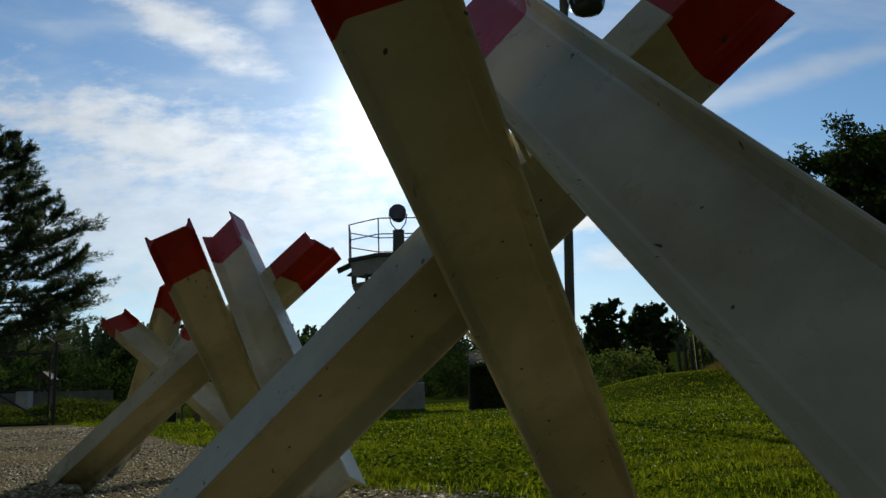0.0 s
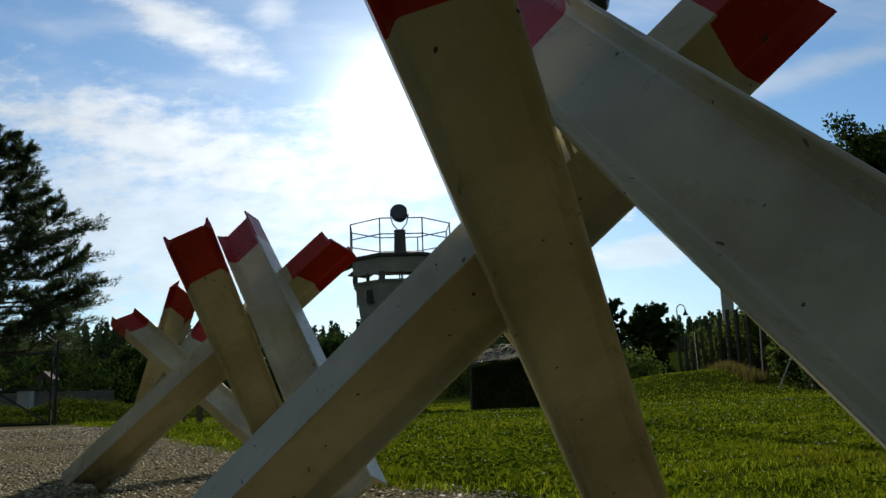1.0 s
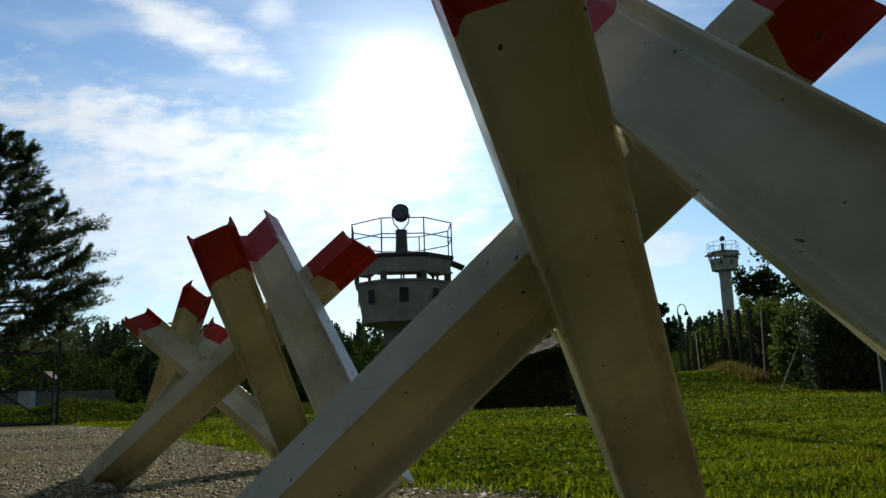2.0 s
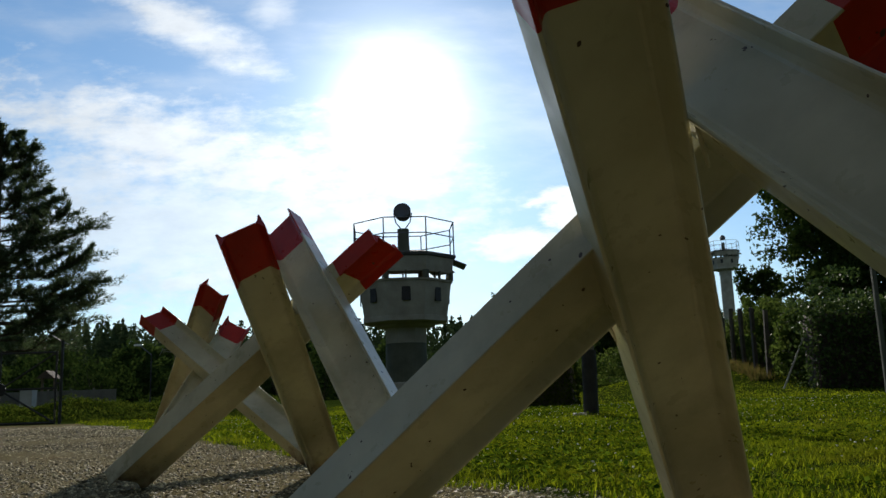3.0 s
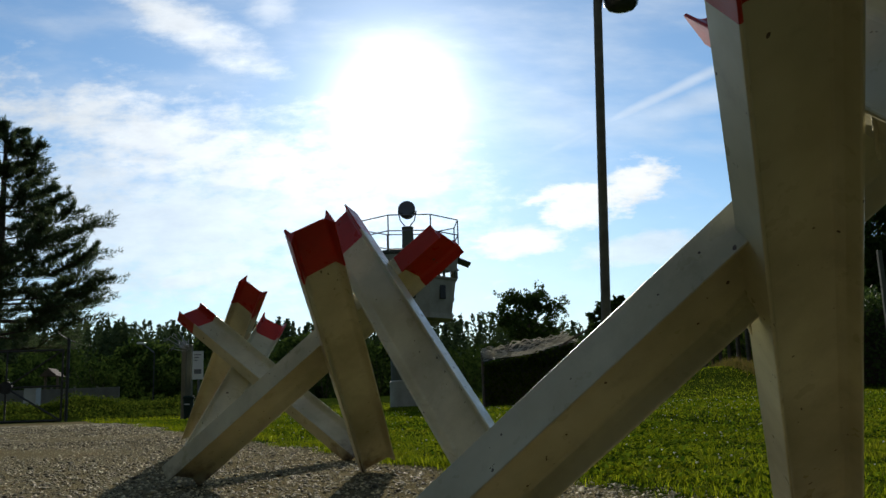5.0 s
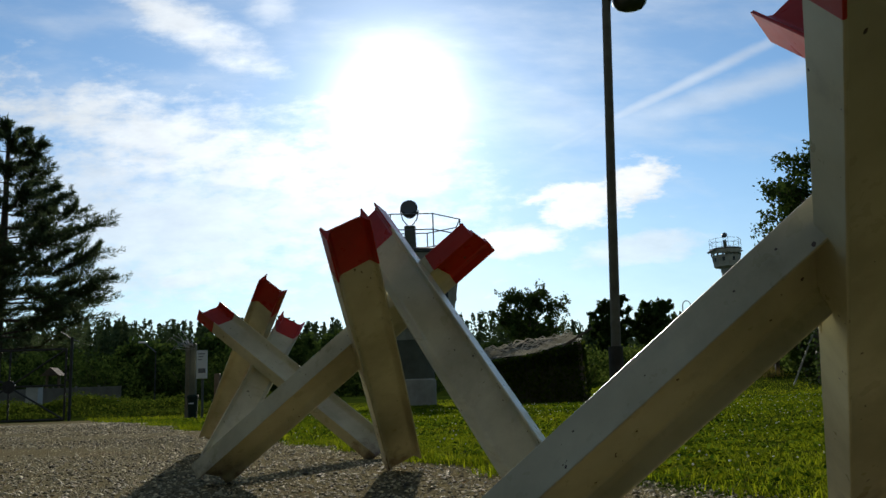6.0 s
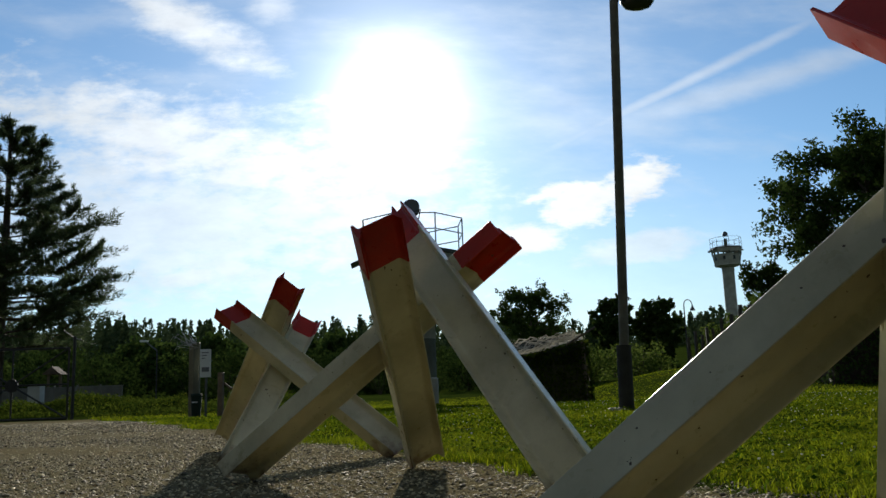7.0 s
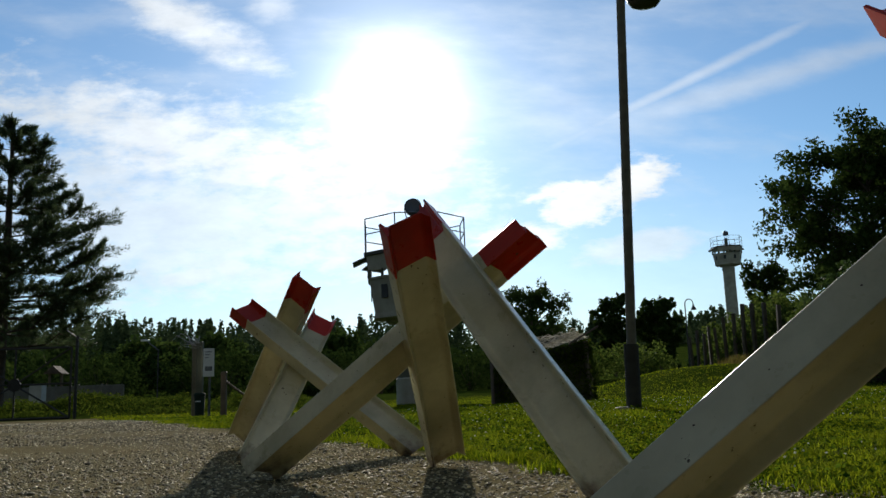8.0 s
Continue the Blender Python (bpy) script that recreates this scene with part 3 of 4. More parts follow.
    bmesh.ops.transform(bm, matrix=Matrix.Translation(c) @ pose(0, 0, 0, 78, 0, -8), verts=bm.verts)
    part("lens", bm, GLASS, light)
    bm = bmesh.new()
    for s in (-1, 1):
        rod(bm, c + Vector((0.28 * s, 0, 0)), c + Vector((0.22 * s, 0, -0.30)), 0.018, seg=6)
        rod(bm, c + Vector((0.22 * s, 0, -0.30)), c + Vector((0.05 * s, 0, -0.52)), 0.018, seg=6)
    part("yoke", bm, STEEL, light)
    return tower


# near shaft gets the dark concrete: greenish, with its shade in the colour
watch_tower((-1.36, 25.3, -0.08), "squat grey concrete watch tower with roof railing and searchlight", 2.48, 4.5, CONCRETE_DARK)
watch_tower((29.85, 88.0, 1.2), "tall slim concrete watch tower beyond the trees", 11.35, 15, CONCRETE)

# ---------------------------------------------------------------- gate of the yard
gate = thing("metal_gate", (-8.96, 19.2, -0.12), "dark steel frame gate with star-shaped bracing", "gate")
bm = bmesh.new()
rod(bm, (0, 0, -0.1), (0, 0, 1.92), 0.034, seg=10)
part("gate_post", bm, DARK_STEEL, gate)
bm = bmesh.new()
rod(bm, (0, 0, 1.88), (-0.20, -0.15, 2.05), 0.012, seg=6)
rod(bm, (0, 0, 1.88), (0.12, 0.1, 1.83), 0.012, seg=6)
part("wire_arm", bm, STEEL, gate)
for name, a, b, r in (("top_rail", (-0.12, 0, 1.66), (-2.7, 0, 1.66), 0.022), ("bottom_rail", (-0.12, 0, 0.07), (-2.7, 0, 0.07), 0.030),
                      ("stile", (-0.12, 0, 0.05), (-0.12, 0, 1.68), 0.025), ("stile", (-2.7, 0, 0.05), (-2.7, 0, 1.68), 0.025)):
    bm = bmesh.new()
    rod(bm, a, b, r, seg=8)
    part(name, bm, DARK_STEEL, gate)
hubp = Vector((-1.40, 0, 0.84))
bm = bmesh.new()
rod(bm, hubp + Vector((0, -0.03, 0)), hubp + Vector((0, 0.03, 0)), 0.15, seg=12)
part("hub_plate", bm, DARK_STEEL, gate)
for ex, ez in ((-0.12, 0.07), (-0.12, 1.66), (-2.7, 0.07), (-2.7, 1.66), (-1.40, 0.07), (-1.40, 1.66), (-0.12, 0.84), (-2.7, 0.84)):
    bm = bmesh.new()
    rod(bm, hubp, (ex, 0, ez), 0.022, seg=8)
    part("brace_bar", bm, DARK_STEEL, gate)
bm = bmesh.new()
rod(bm, (0.0, 0, 0.95), (-0.12, 0, 0.95), 0.02, seg=6)
part("hinge", bm, DARK_STEEL, gate)

# ---------------------------------------------------------------- notice board group at the edge of the yard
for x, y, hgt, w, mat, lab in ((-5.12, 15.5, 1.33, 0.055, POLE, "grey concrete fence post with loose barbed wire"),
                               (-4.95, 15.2, 1.34, 0.055, CONCRETE_DARK, "dark square concrete fence post")):
    fp = thing("fence_post", (x, y, -0.06), lab, "post", "posts by the notice board")
    bm = bmesh.new()
    box(bm, (-w, -w, -0.1), (w, w, hgt), 0.012)
    part("shaft", bm, mat, fp)
    rng = random.Random(4)
    bm = bmesh.new()
    for i in range(9):
        a = Vector((rng.uniform(-0.05, 0.05), -w, hgt - rng.uniform(0.0, 0.12)))
        b = a + Vector((rng.uniform(-0.42, 0.10), rng.uniform(-0.1, 0.1), rng.uniform(-0.02, 0.26)))
        c = b + Vector((rng.uniform(-0.08, 0.08), 0, rng.uniform(-0.10, 0.05)))
        limb(bm, [a, b, c], 0.0045, 0.004, 5)
    part("barbed_wire", bm, WIRE, fp, "bent ends of galvanised wire")
nb = thing("notice_board", (-4.73, 15.0, -0.06), "small white notice board on a thin post", "notice board")
bm = bmesh.new()
rod(bm, (0, 0.03, -0.1), (0, 0.03, 1.20), 0.022, seg=8)
part("post", bm, STEEL, nb)
bm = bmesh.new()
box(bm, (-0.10, -0.012, 0.70), (0.09, 0.012, 1.20), 0.004)
panel_ob = part("panel", bm, BOARD, nb)
bm = bmesh.new()
box(bm, (-0.07, -0.017, 0.80), (0.06, -0.012, 0.88))
part("picture", bm, PRINT, panel_ob)
for i in range(3):
    bm = bmesh.new()
    box(bm, (-0.07, -0.016, 1.13 - 0.05 * i), (0.05 - 0.03 * i, -0.012, 1.145 - 0.05 * i))
    part("text_bar", bm, PRINT, panel_ob)
tb = thing("litter_bin", (-4.86, 14.9, -0.06), "dark green plastic litter bin by the posts", "bin")
bm = bmesh.new()
ring(bm, [(0.075, 0.0), (0.092, 0.36), (0.10, 0.37), (0.10, 0.40), (0.08, 0.42)], 16)
part("body", bm, BIN, tb)
bm = bmesh.new()
box(bm, (-0.045, -0.105, 0.26), (0.045, -0.085, 0.28), 0.003)
part("label", bm, BOARD, tb)
pl = thing("wooden_post", (-4.62, 15.6, -0.06), "weathered brown wooden post with a strut", "post")
bm = bmesh.new()
box(bm, (-0.05, -0.05, -0.1), (0.05, 0.05, 0.80), 0.01)
part("upright", bm, WOOD, pl)
bm = bmesh.new()
rod(bm, (0.03, 0, 0.62), (0.75, 0.3, 0.02), 0.022, seg=8)
part("strut", bm, WOOD, pl)

# ---------------------------------------------------------------- dugout under a camouflage net
dug = thing("netted_shelter", (1.35, 17.1, -0.06), "low dark shelter draped in pale camouflage net", "shelter")
corners = ((-0.90, -0.1, 0.86), (0.88, -0.8, 1.17), (-0.85, 1.3, 1.20), (0.95, 1.0, 1.46))
for x, y, z in corners:
    bm = bmesh.new()
    rod(bm, (x, y, -0.1), (x, y, z), 0.045, 0.038, 8)
    part("pole", bm, WOOD, dug)
bm = bmesh.new()
rod(bm, (0.55, -0.85, 1.12), (1.14, -0.82, 1.45), 0.02, seg=6)
part("tilted_stick", bm, WOOD, dug)


def drape(n, f):
    """Rows of ragged strips over a surface f(s, t) with s, t from 0 to 1."""
    rng = np.random.default_rng(11)
    st = rng.random((n, 2))
    c = np.array([f(a, b) for a, b in st])
    ang = rng.random(n) * math.tau
    ln, wd = rng.uniform(0.04, 0.16, n), rng.uniform(0.005, 0.016, n)
    ang = rng.normal(0, 0.5, n)
    d = np.stack([np.cos(ang), np.sin(ang) * 0.6, rng.normal(0.1, 0.2, n)], -1)
    e = np.stack([-np.sin(ang), np.cos(ang) * 0.6, rng.normal(0, 0.5, n)], -1)
    q = np.stack([c - d * ln[:, None], c - e * wd[:, None], c + d * ln[:, None], c + e * wd[:, None]], 1)
    return q.reshape(-1, 3), np.arange(4 * n).reshape(n, 4)


def roof_point(a, b):
    p = np.array(corners[0]) * (1 - a) * (1 - b) + np.array(corners[1]) * a * (1 - b) + np.array(corners[2]) * (1 - a) * b + np.array(corners[3]) * a * b
    p[2] += 0.05 - 0.16 * math.sin(math.pi * a) * math.sin(math.pi * b) + 0.03 * math.sin(9 * a + 4 * b)
    return p


def side_point(a, b):
    p = np.array(corners[0]) * (1 - a) + np.array(corners[1]) * a
    p[2] = p[2] * (1 - b * 0.97)
    p[1] += -0.05 - 0.10 * b + 0.03 * math.sin(14 * a)
    return p


def end_point(a, b):
    p = np.array(corners[1]) * (1 - a) + np.array(corners[3]) * a
    p[2] = p[2] * (1 - b * 0.97)
    p[0] += 0.05 + 0.08 * b
    return p


v_, f_ = drape(800, roof_point)
tagged(soup("net_roof", v_, f_, NET, dug), kind="stuff")
for fn in (side_point, end_point):
    pts_ = np.array([fn(p, q) for p, q in np.random.default_rng(5).random((1900, 2))]) + np.array([0.02, -0.04, 0])
    v_, f_ = leaves(np.random.default_rng(6), pts_, 0.085, 0.02, 0.4, 0.5)
    tagged(soup("garnish", v_, f_, HERB, dug), kind="stuff")
# dark sheets on front and end; the front one replaces a shaded opening
for k_, fn in enumerate((side_point, end_point)):
    bm = bmesh.new()
    gridv = [[bm.verts.new(fn(a / 10, b / 6) + np.array([0, 0.05 - 0.0, 0])) for a in range(11)] for b in range(7)]
    for b in range(6):
        for a in range(10):
            bm.faces.new((gridv[b][a], gridv[b][a + 1], gridv[b + 1][a + 1], gridv[b + 1][a]))
    bmesh.ops.solidify(bm, geom=bm.faces[:], thickness=0.01)
    part("side_infill", bm, NET_DARK, dug, "dark green sheet, at the front standing in for the shaded opening")
# folds in a pale colour that stands for the net's lit edges
for i in range(13):
    bm = bmesh.new()
    cord = [Vector(roof_point(a / 22, 0.0 + 0.075 * i + 0.03 * math.sin(0.9 * a + i))) + Vector((0, -0.02, 0.045 + 0.030 * math.sin(1.9 * a + 2 * i) + 0.018 * math.sin(4.3 * a + i))) for a in range(23)]
    limb(bm, cord, 0.013, 0.009, 5)
    part("net_fold", bm, NET_PALE, dug, "twisted fold of net, coloured pale as its sunlit edge")
bm = bmesh.new()
gridv = [[bm.verts.new(roof_point(a / 10, b / 6) - np.array([0, 0, 0.03])) for a in range(11)] for b in range(7)]
for b in range(6):
    for a in range(10):
        bm.faces.new((gridv[b][a], gridv[b][a + 1], gridv[b + 1][a + 1], gridv[b + 1][a]))
bmesh.ops.solidify(bm, geom=bm.faces[:], thickness=0.01)
part("roof_cloth", bm, NET_DARK, dug, "dark green roof cloth")

def broadleaf(at, tall, wide, crown_from, label, seed, count=6000, leaf=0.16, mat=None, lean_=0.0, group=""):
    """A broadleaved tree: trunk with limbs, crown of leaf clumps with gaps."""
    rng = np.random.default_rng(seed)
    tree = thing("tree", at, label, "tree", group)
    bm = bmesh.new()
    spine = [Vector((lean_ * k / 5 + rng.normal(0, 0.02) * tall * 0.3 * (k > 0), rng.normal(0, 0.02) * tall * 0.3 * (k > 0), tall * 0.92 * k / 5 - 0.1 * (k == 0))) for k in range(6)]
    limb(bm, spine, 0.022 * tall, 0.004 * tall)
    clumps, forks, tips = [], [], []
    n = 40
    for i in range(n):
        k = crown_from + (0.95 - crown_from) * (i + rng.random()) / n
        az = i * 2.4 + rng.normal(0, 0.4)
        env = math.sin(math.pi * min(1, max(0.10, (k - crown_from * 0.75) / (1.06 - crown_from * 0.75)))) ** 0.6
        reach = wide * env * rng.uniform(0.6, 1.08)
        j = min(4, int(k / 0.92 * 5))
        start = spine[j].lerp(spine[j + 1], k / 0.92 * 5 - j)
        start.z -= reach * 0.35
        end = start + Vector((math.cos(az) * reach, math.sin(az) * reach, reach * rng.uniform(0.35, 0.75)))
        mid = start.lerp(end, 0.5) + Vector((0, 0, reach * 0.10))
        limb(bm, [start, mid, end], 0.006 * tall, 0.0015 * tall, 5)
        for w in (0.4, 0.58, 0.74, 0.88, 1.0):
            p = start.lerp(mid, w * 2) if w < 0.5 else mid.lerp(end, w * 2 - 1)
            for _ in range(3):
                q = p + Vector(rng.normal(0, 1, 3) * wide * 0.12) + Vector((math.cos(az), math.sin(az), 0.4)) * wide * 0.04
                forks.append(p[:])
                tips.append(q[:])
                for u_ in (0.55, 0.8, 1.05):
                    clumps.append(np.array(p.lerp(q, u_)))
    part("trunk", bm, BARK, tree)
    twigs(forks, tips, 0.0022 * tall, 0.0008 * tall, tree)
    clumps = np.array(clumps)
    pick = clumps[rng.integers(0, len(clumps), count)]
    v_, f_ = leaves(rng, pick, leaf, wide * 0.048, 0.3)
    tagged(soup("crown", v_, f_, mat or LEAF, tree), kind="stuff")
    return tree


def conifer(at, tall, wide, label, seed):
    """A pine with tiers of rising, ragged branches."""
    rng = np.random.default_rng(seed)
    tree = thing("pine_tree", at, label, "tree")
    bm = bmesh.new()
    limb(bm, [Vector((0, 0, -0.2)), Vector((0.1, 0, tall * 0.5)), Vector((0.05, 0.05, tall))], 0.024 * tall, 0.004 * tall, 9)
    cen, ways, forks, tips = [], [], [], []
    tiers = []
    for i in range(60):
        k = 0.20 + 0.78 * (i // 4 + 0.35 * rng.random()) / 15
        tiers.append((k, i * 2.399 + rng.normal(0, 0.3), wide * (1.02 - k) ** 0.95 * rng.uniform(0.7, 1.2) * 1.22 + 0.12))
    # the long limbs on the open side
    tiers += [(0.46, 0.05, 2.5), (0.86, -0.2, 1.0), (0.68, 0.15, 1.6), (0.585, -0.3, 2.4), (0.56, 0.1, 2.65), (0.38, -0.15, 2.7), (0.35, 0.3, 2.4), (0.48, -0.6, 2.0)]
    for k, az, reach in tiers:
        start = Vector((0.08, 0, tall * k))
        out = Vector((math.cos(az), math.sin(az), 0))
        mid = start + out * reach * 0.55 + Vector((0, 0, reach * 0.01))
        end = start + out * reach + Vector((0, 0, reach * 0.25))
        limb(bm, [start, mid, end], 0.035 * (1.1 - k) + 0.008, 0.006, 5)
        count = int(12 + reach * 15)
        side = Vector((-out.y, out.x, 0))
        for _ in range(count):
            w = rng.uniform(0.06, 1.0) ** 0.75
            p = start.lerp(mid, w * 2) if w < 0.5 else mid.lerp(end, w * 2 - 1)
            s = rng.normal(0, 0.26) * reach * (1.1 - w * 0.6)
            way = side * s + out * (abs(s) * 0.6 + 0.12) + Vector((0, 0, rng.uniform(-0.04, 0.16)))
            tip = p + way
            forks.append(p[:])
            tips.append(tip[:])
            for q in (0.3, 0.5, 0.66, 0.8, 0.92, 1.0):
                cen.append(np.array(p.lerp(tip, q)) + np.array([0, 0, 0.10 * q * q]))
                ways.append(np.array(way.normalized()) + np.array([0, 0, 0.55]))
    part("trunk", bm, BARK, tree)
    twigs(forks, tips, 0.008, 0.003, tree)
    cen = np.repeat(np.array(cen), 8, axis=0)
    ways = np.repeat(np.array(ways), 8, axis=0)
    m = len(cen)
    d = rng.normal(0, 0.62, (m, 3)) + ways
    d /= np.linalg.norm(d, axis=1)[:, None]
    e = np.cross(d, rng.normal(0, 1, (m, 3)))
    e /= np.linalg.norm(e, axis=1)[:, None]
    ln = rng.uniform(0.08, 0.17, m)[:, None]
    c = cen + rng.normal(0, 0.028, (m, 3))
    tri = np.stack([c - e * 0.013, c + e * 0.013, c + d * ln], 1).reshape(-1, 3)
    tagged(soup("needles", tri, np.arange(3 * m).reshape(m, 3), NEEDLE, tree), kind="stuff")
    return tree


def bush(at, size, label, seed, count=1500, leaf=0.11, mat=None, name="bush", stuff=False):
    """A shrub: stems and a ragged heap of leaves. size: half width, half depth, height."""
    rng = np.random.default_rng(seed)
    ob = thing(name, at, label, name.replace("_", " "))
    bm = bmesh.new()
    for i in range(9):
        a = rng.uniform(0, math.tau)
        w = rng.uniform(0.2, 0.8)
        rod(bm, (0, 0, -0.1), (size[0] * w * math.cos(a), size[1] * w * math.sin(a), size[2] * rng.uniform(0.5, 0.85)), 0.018, 0.006, 5)
    part("branchwork", bm, BARK, ob)
    cl = rng.normal(0, 1, (70, 3))
    cl /= np.linalg.norm(cl, axis=1)[:, None]
    cl *= rng.uniform(0.55, 1.0, (70, 1)) * rng.uniform(0.8, 1.15, (70, 1))
    cl = cl * np.array([size[0], size[1], size[2] * 0.5]) + np.array([0, 0, size[2] * 0.5])
    cl[:, 2] = np.maximum(cl[:, 2], 0.05)
    v_, f_ = leaves(rng, cl[rng.integers(0, 70, count)], leaf, min(size) * 0.16, 0.2)
    tagged(soup("foliage", v_, f_, mat or DEEP_LEAF, ob), kind="stuff")
    return ob


def gh(x, y):
    return float(height(x, y))


# ---------------------------------------------------------------- trees and shrubs
conifer((-12.55, 22.5, 0.0), 8.3, 2.9, "tall dark pine with ragged spreading branches", 5)
broadleaf((17.4, 34.0, gh(17.4, 34)), 9.45, 4.35, 0.24, "broad leafy tree behind the hedge", 8, 58000, 0.20, TREE_LEAF)
broadleaf((15.25, 40.0, gh(15, 40)), 5.2, 1.45, 0.25, "small young tree beyond the fence", 9, 11000, 0.17, TREE_LEAF)
broadleaf((5.7, 60.0, gh(6, 60)), 6.8, 2.6, 0.25, "rounded dark tree in the distance", 10, 15000, 0.21, TREE_LEAF)
broadleaf((9.1, 48.0, gh(9, 48)), 4.7, 1.15, 0.2, "rounded dark tree beyond the lawn", 12, 15000, 0.21, TREE_LEAF)
broadleaf((11.7, 48.0, gh(12, 48)), 4.4, 1.35, 0.2, "rounded dark tree beyond the lawn", 13, 15000, 0.21, TREE_LEAF)
for i, (x, y, a, b, c) in enumerate(((-19.0, 45, 2.0, 1.6, 2.6), (-14.6, 47, 1.8, 1.5, 2.4), (-12.0, 44, 1.9, 1.4, 2.6), (-10.0, 50, 2.6, 2.0, 3.6), (-22.5, 48, 2.6, 2, 3.8),
                                     (-7.0, 46, 1.8, 1.4, 2.6), (-4.4, 50, 2.4, 1.6, 3.4), (2.6, 44, 2.0, 1.4, 2.4), (5.2, 33, 1.4, 1.0, 1.3), (7.4, 34, 1.3, 1.0, 1.35), (0.6, 40, 1.6, 1.2, 1.9), (-1.6, 48, 2.4, 1.6, 3.0))):
    # sunlit shrubs get a lighter leaf colour, the others the shade-dark one
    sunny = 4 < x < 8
    bush((x, y, gh(x, y)), (a, b, c), "loose green shrub beyond the lawn, leaves coloured lighter as sunlit" if sunny else "dense dark green shrub on rough grass", 30 + i, 2600 if sunny else 1700, 0.13 if sunny else 0.17, CLIMBER if sunny else DEEP_LEAF)

# fence line overgrown with climbers, running back to the left
for i in range(11):
    w = i / 10
    x, y = 7.7 + 1.2 * w, 20.6 + 11.5 * w
    z = gh(x, y)
    fp = thing("fence_post", (x, y, z), "thin weathered post of an overgrown fence", "post", "posts of the overgrown fence")
    bm = bmesh.new()
    box(bm, (-0.048, -0.048, -0.2), (0.048, 0.048, 1.65 + 0.1 * math.sin(3 * i)), 0.008)
    bmesh.ops.transform(bm, matrix=pose(0, 0, 0, 2.5 * math.sin(5 * i), 2.5 * math.sin(7 * i + 1), 12 * i), verts=bm.verts)
    part("shaft", bm, POST_WOOD, fp)
for i in range(7):
    w = (i + 0.5) / 7
    x, y = 8.1 + 1.3 * w, 20.8 + 11.0 * w
    bush((x + 0.15, y, gh(x, y)), (0.55, 1.05, 1.9 + 0.25 * math.sin(2.2 * i)), "leafy climber hanging on the fence", 60 + i, 3600, 0.10, CLIMBER, "climber")
rng = np.random.default_rng(71)
hedge = thing("hedge", (9.9, 17.6, gh(9.9, 17.6)), "tall clipped hedge of glossy dark leaves", "hedge")
bm = bmesh.new()
for i in range(16):
    x = -2.3 + 0.4 * i
    rod(bm, (x, 0, -0.1), (x + 0.1, 0.05, 1.4), 0.02, 0.008, 5)
part("branchwork", bm, BARK, hedge)
n_ = 15000
c_ = np.stack([rng.uniform(-2.5, 4.2, n_), rng.uniform(-0.55, 0.55, n_), rng.uniform(0.0, 1.0, n_) ** 0.8 * 1.85], -1)
c_[:, 1] += -0.25 * c_[:, 0]
face_ = rng.random(n_)
c_[face_ < 0.5, 1] = -0.25 * c_[face_ < 0.5, 0] - 0.5 + rng.normal(0, 0.05, (face_ < 0.5).sum())
c_[face_ > 0.86, 2] = 1.82 + rng.normal(0, 0.07, (face_ > 0.86).sum())
v_, f_ = leaves(rng, c_, 0.085, 0.03, 0.2, 0.65)
tagged(soup("foliage", v_, f_, HEDGE_LEAF, hedge), kind="stuff")
# solid dark block added inside, stops light coming through the leaves
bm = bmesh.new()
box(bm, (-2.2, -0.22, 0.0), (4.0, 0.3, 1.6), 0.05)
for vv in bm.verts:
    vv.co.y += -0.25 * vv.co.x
part("inner_block", bm, BARK, hedge, "solid dark block added inside the hedge")
bush((9.4, 20.2, gh(9.4, 20.2)), (1.5, 0.7, 2.5), "tall rounded shrub behind the hedge", 90, 5200, 0.11, LEAF)
bush((8.0, 19.6, gh(8.0, 19.6)), (0.6, 0.7, 1.75), "leafy climber at the fence corner", 91, 3600, 0.10, CLIMBER, "climber")
br = thing("fence_brace", (7.00, 18.0, gh(7.0, 18.0) + 0.05), "pale slanting brace pole of the fence", "brace")
bm = bmesh.new()
rod(bm, (-0.03, 0, -0.1), (0.60, 0.10, 1.10), 0.02, seg=8)
part("pole", bm, CONCRETE, br)
tp = thing("fence_post", (7.12, 14.0, gh(7.1, 14)), "tall dark concrete post near the hedge", "post")
bm = bmesh.new()
box(bm, (-0.035, -0.035, -0.2), (0.035, 0.035, 2.35), 0.008)
part("shaft", bm, CONCRETE_DARK, tp)

# ---------------------------------------------------------------- street lamps, sheds and fence in the distance
sl = thing("street_lamp", (12.2, 44.0, gh(12.2, 44)), "slim dark street lamp with a hanging gooseneck head", "street lamp", "street lamps")
top = 4.75 - gh(12.2, 44)
bm = bmesh.new()
rod(bm, (0, 0, -0.1), (0, 0, top - 0.35), 0.045, 0.03, 8)
part("pole", bm, DARK_STEEL, sl)
bm = bmesh.new()
arc = [Vector((0.22 - 0.22 * math.cos(a), 0, top - 0.35 + 0.28 * math.sin(a))) for a in np.linspace(0, math.pi, 9)]
limb(bm, arc, 0.028, 0.022, 6)
part("gooseneck", bm, DARK_STEEL, sl)
bm = bmesh.new()
ring(bm, [(0.14, -0.32), (0.13, -0.26), (0.05, -0.12), (0.03, 0.0)], 12)
bmesh.ops.transform(bm, matrix=Matrix.Translation((0.44, 0, top - 0.33)), verts=bm.verts)
part("shade", bm, DARK_STEEL, sl)
s2 = thing("street_lamp", (-14.6, 41.0, gh(-14.6, 41)), "grey street lamp with a slanting arm", "street lamp", "street lamps")
bm = bmesh.new()
rod(bm, (0, 0, -0.1), (0, 0, 2.5), 0.035, 0.03, 8)
part("pole", bm, DARK_STEEL, s2)
bm = bmesh.new()
rod(bm, (0, 0, 2.5), (-0.55, 0, 2.95), 0.03, seg=6)
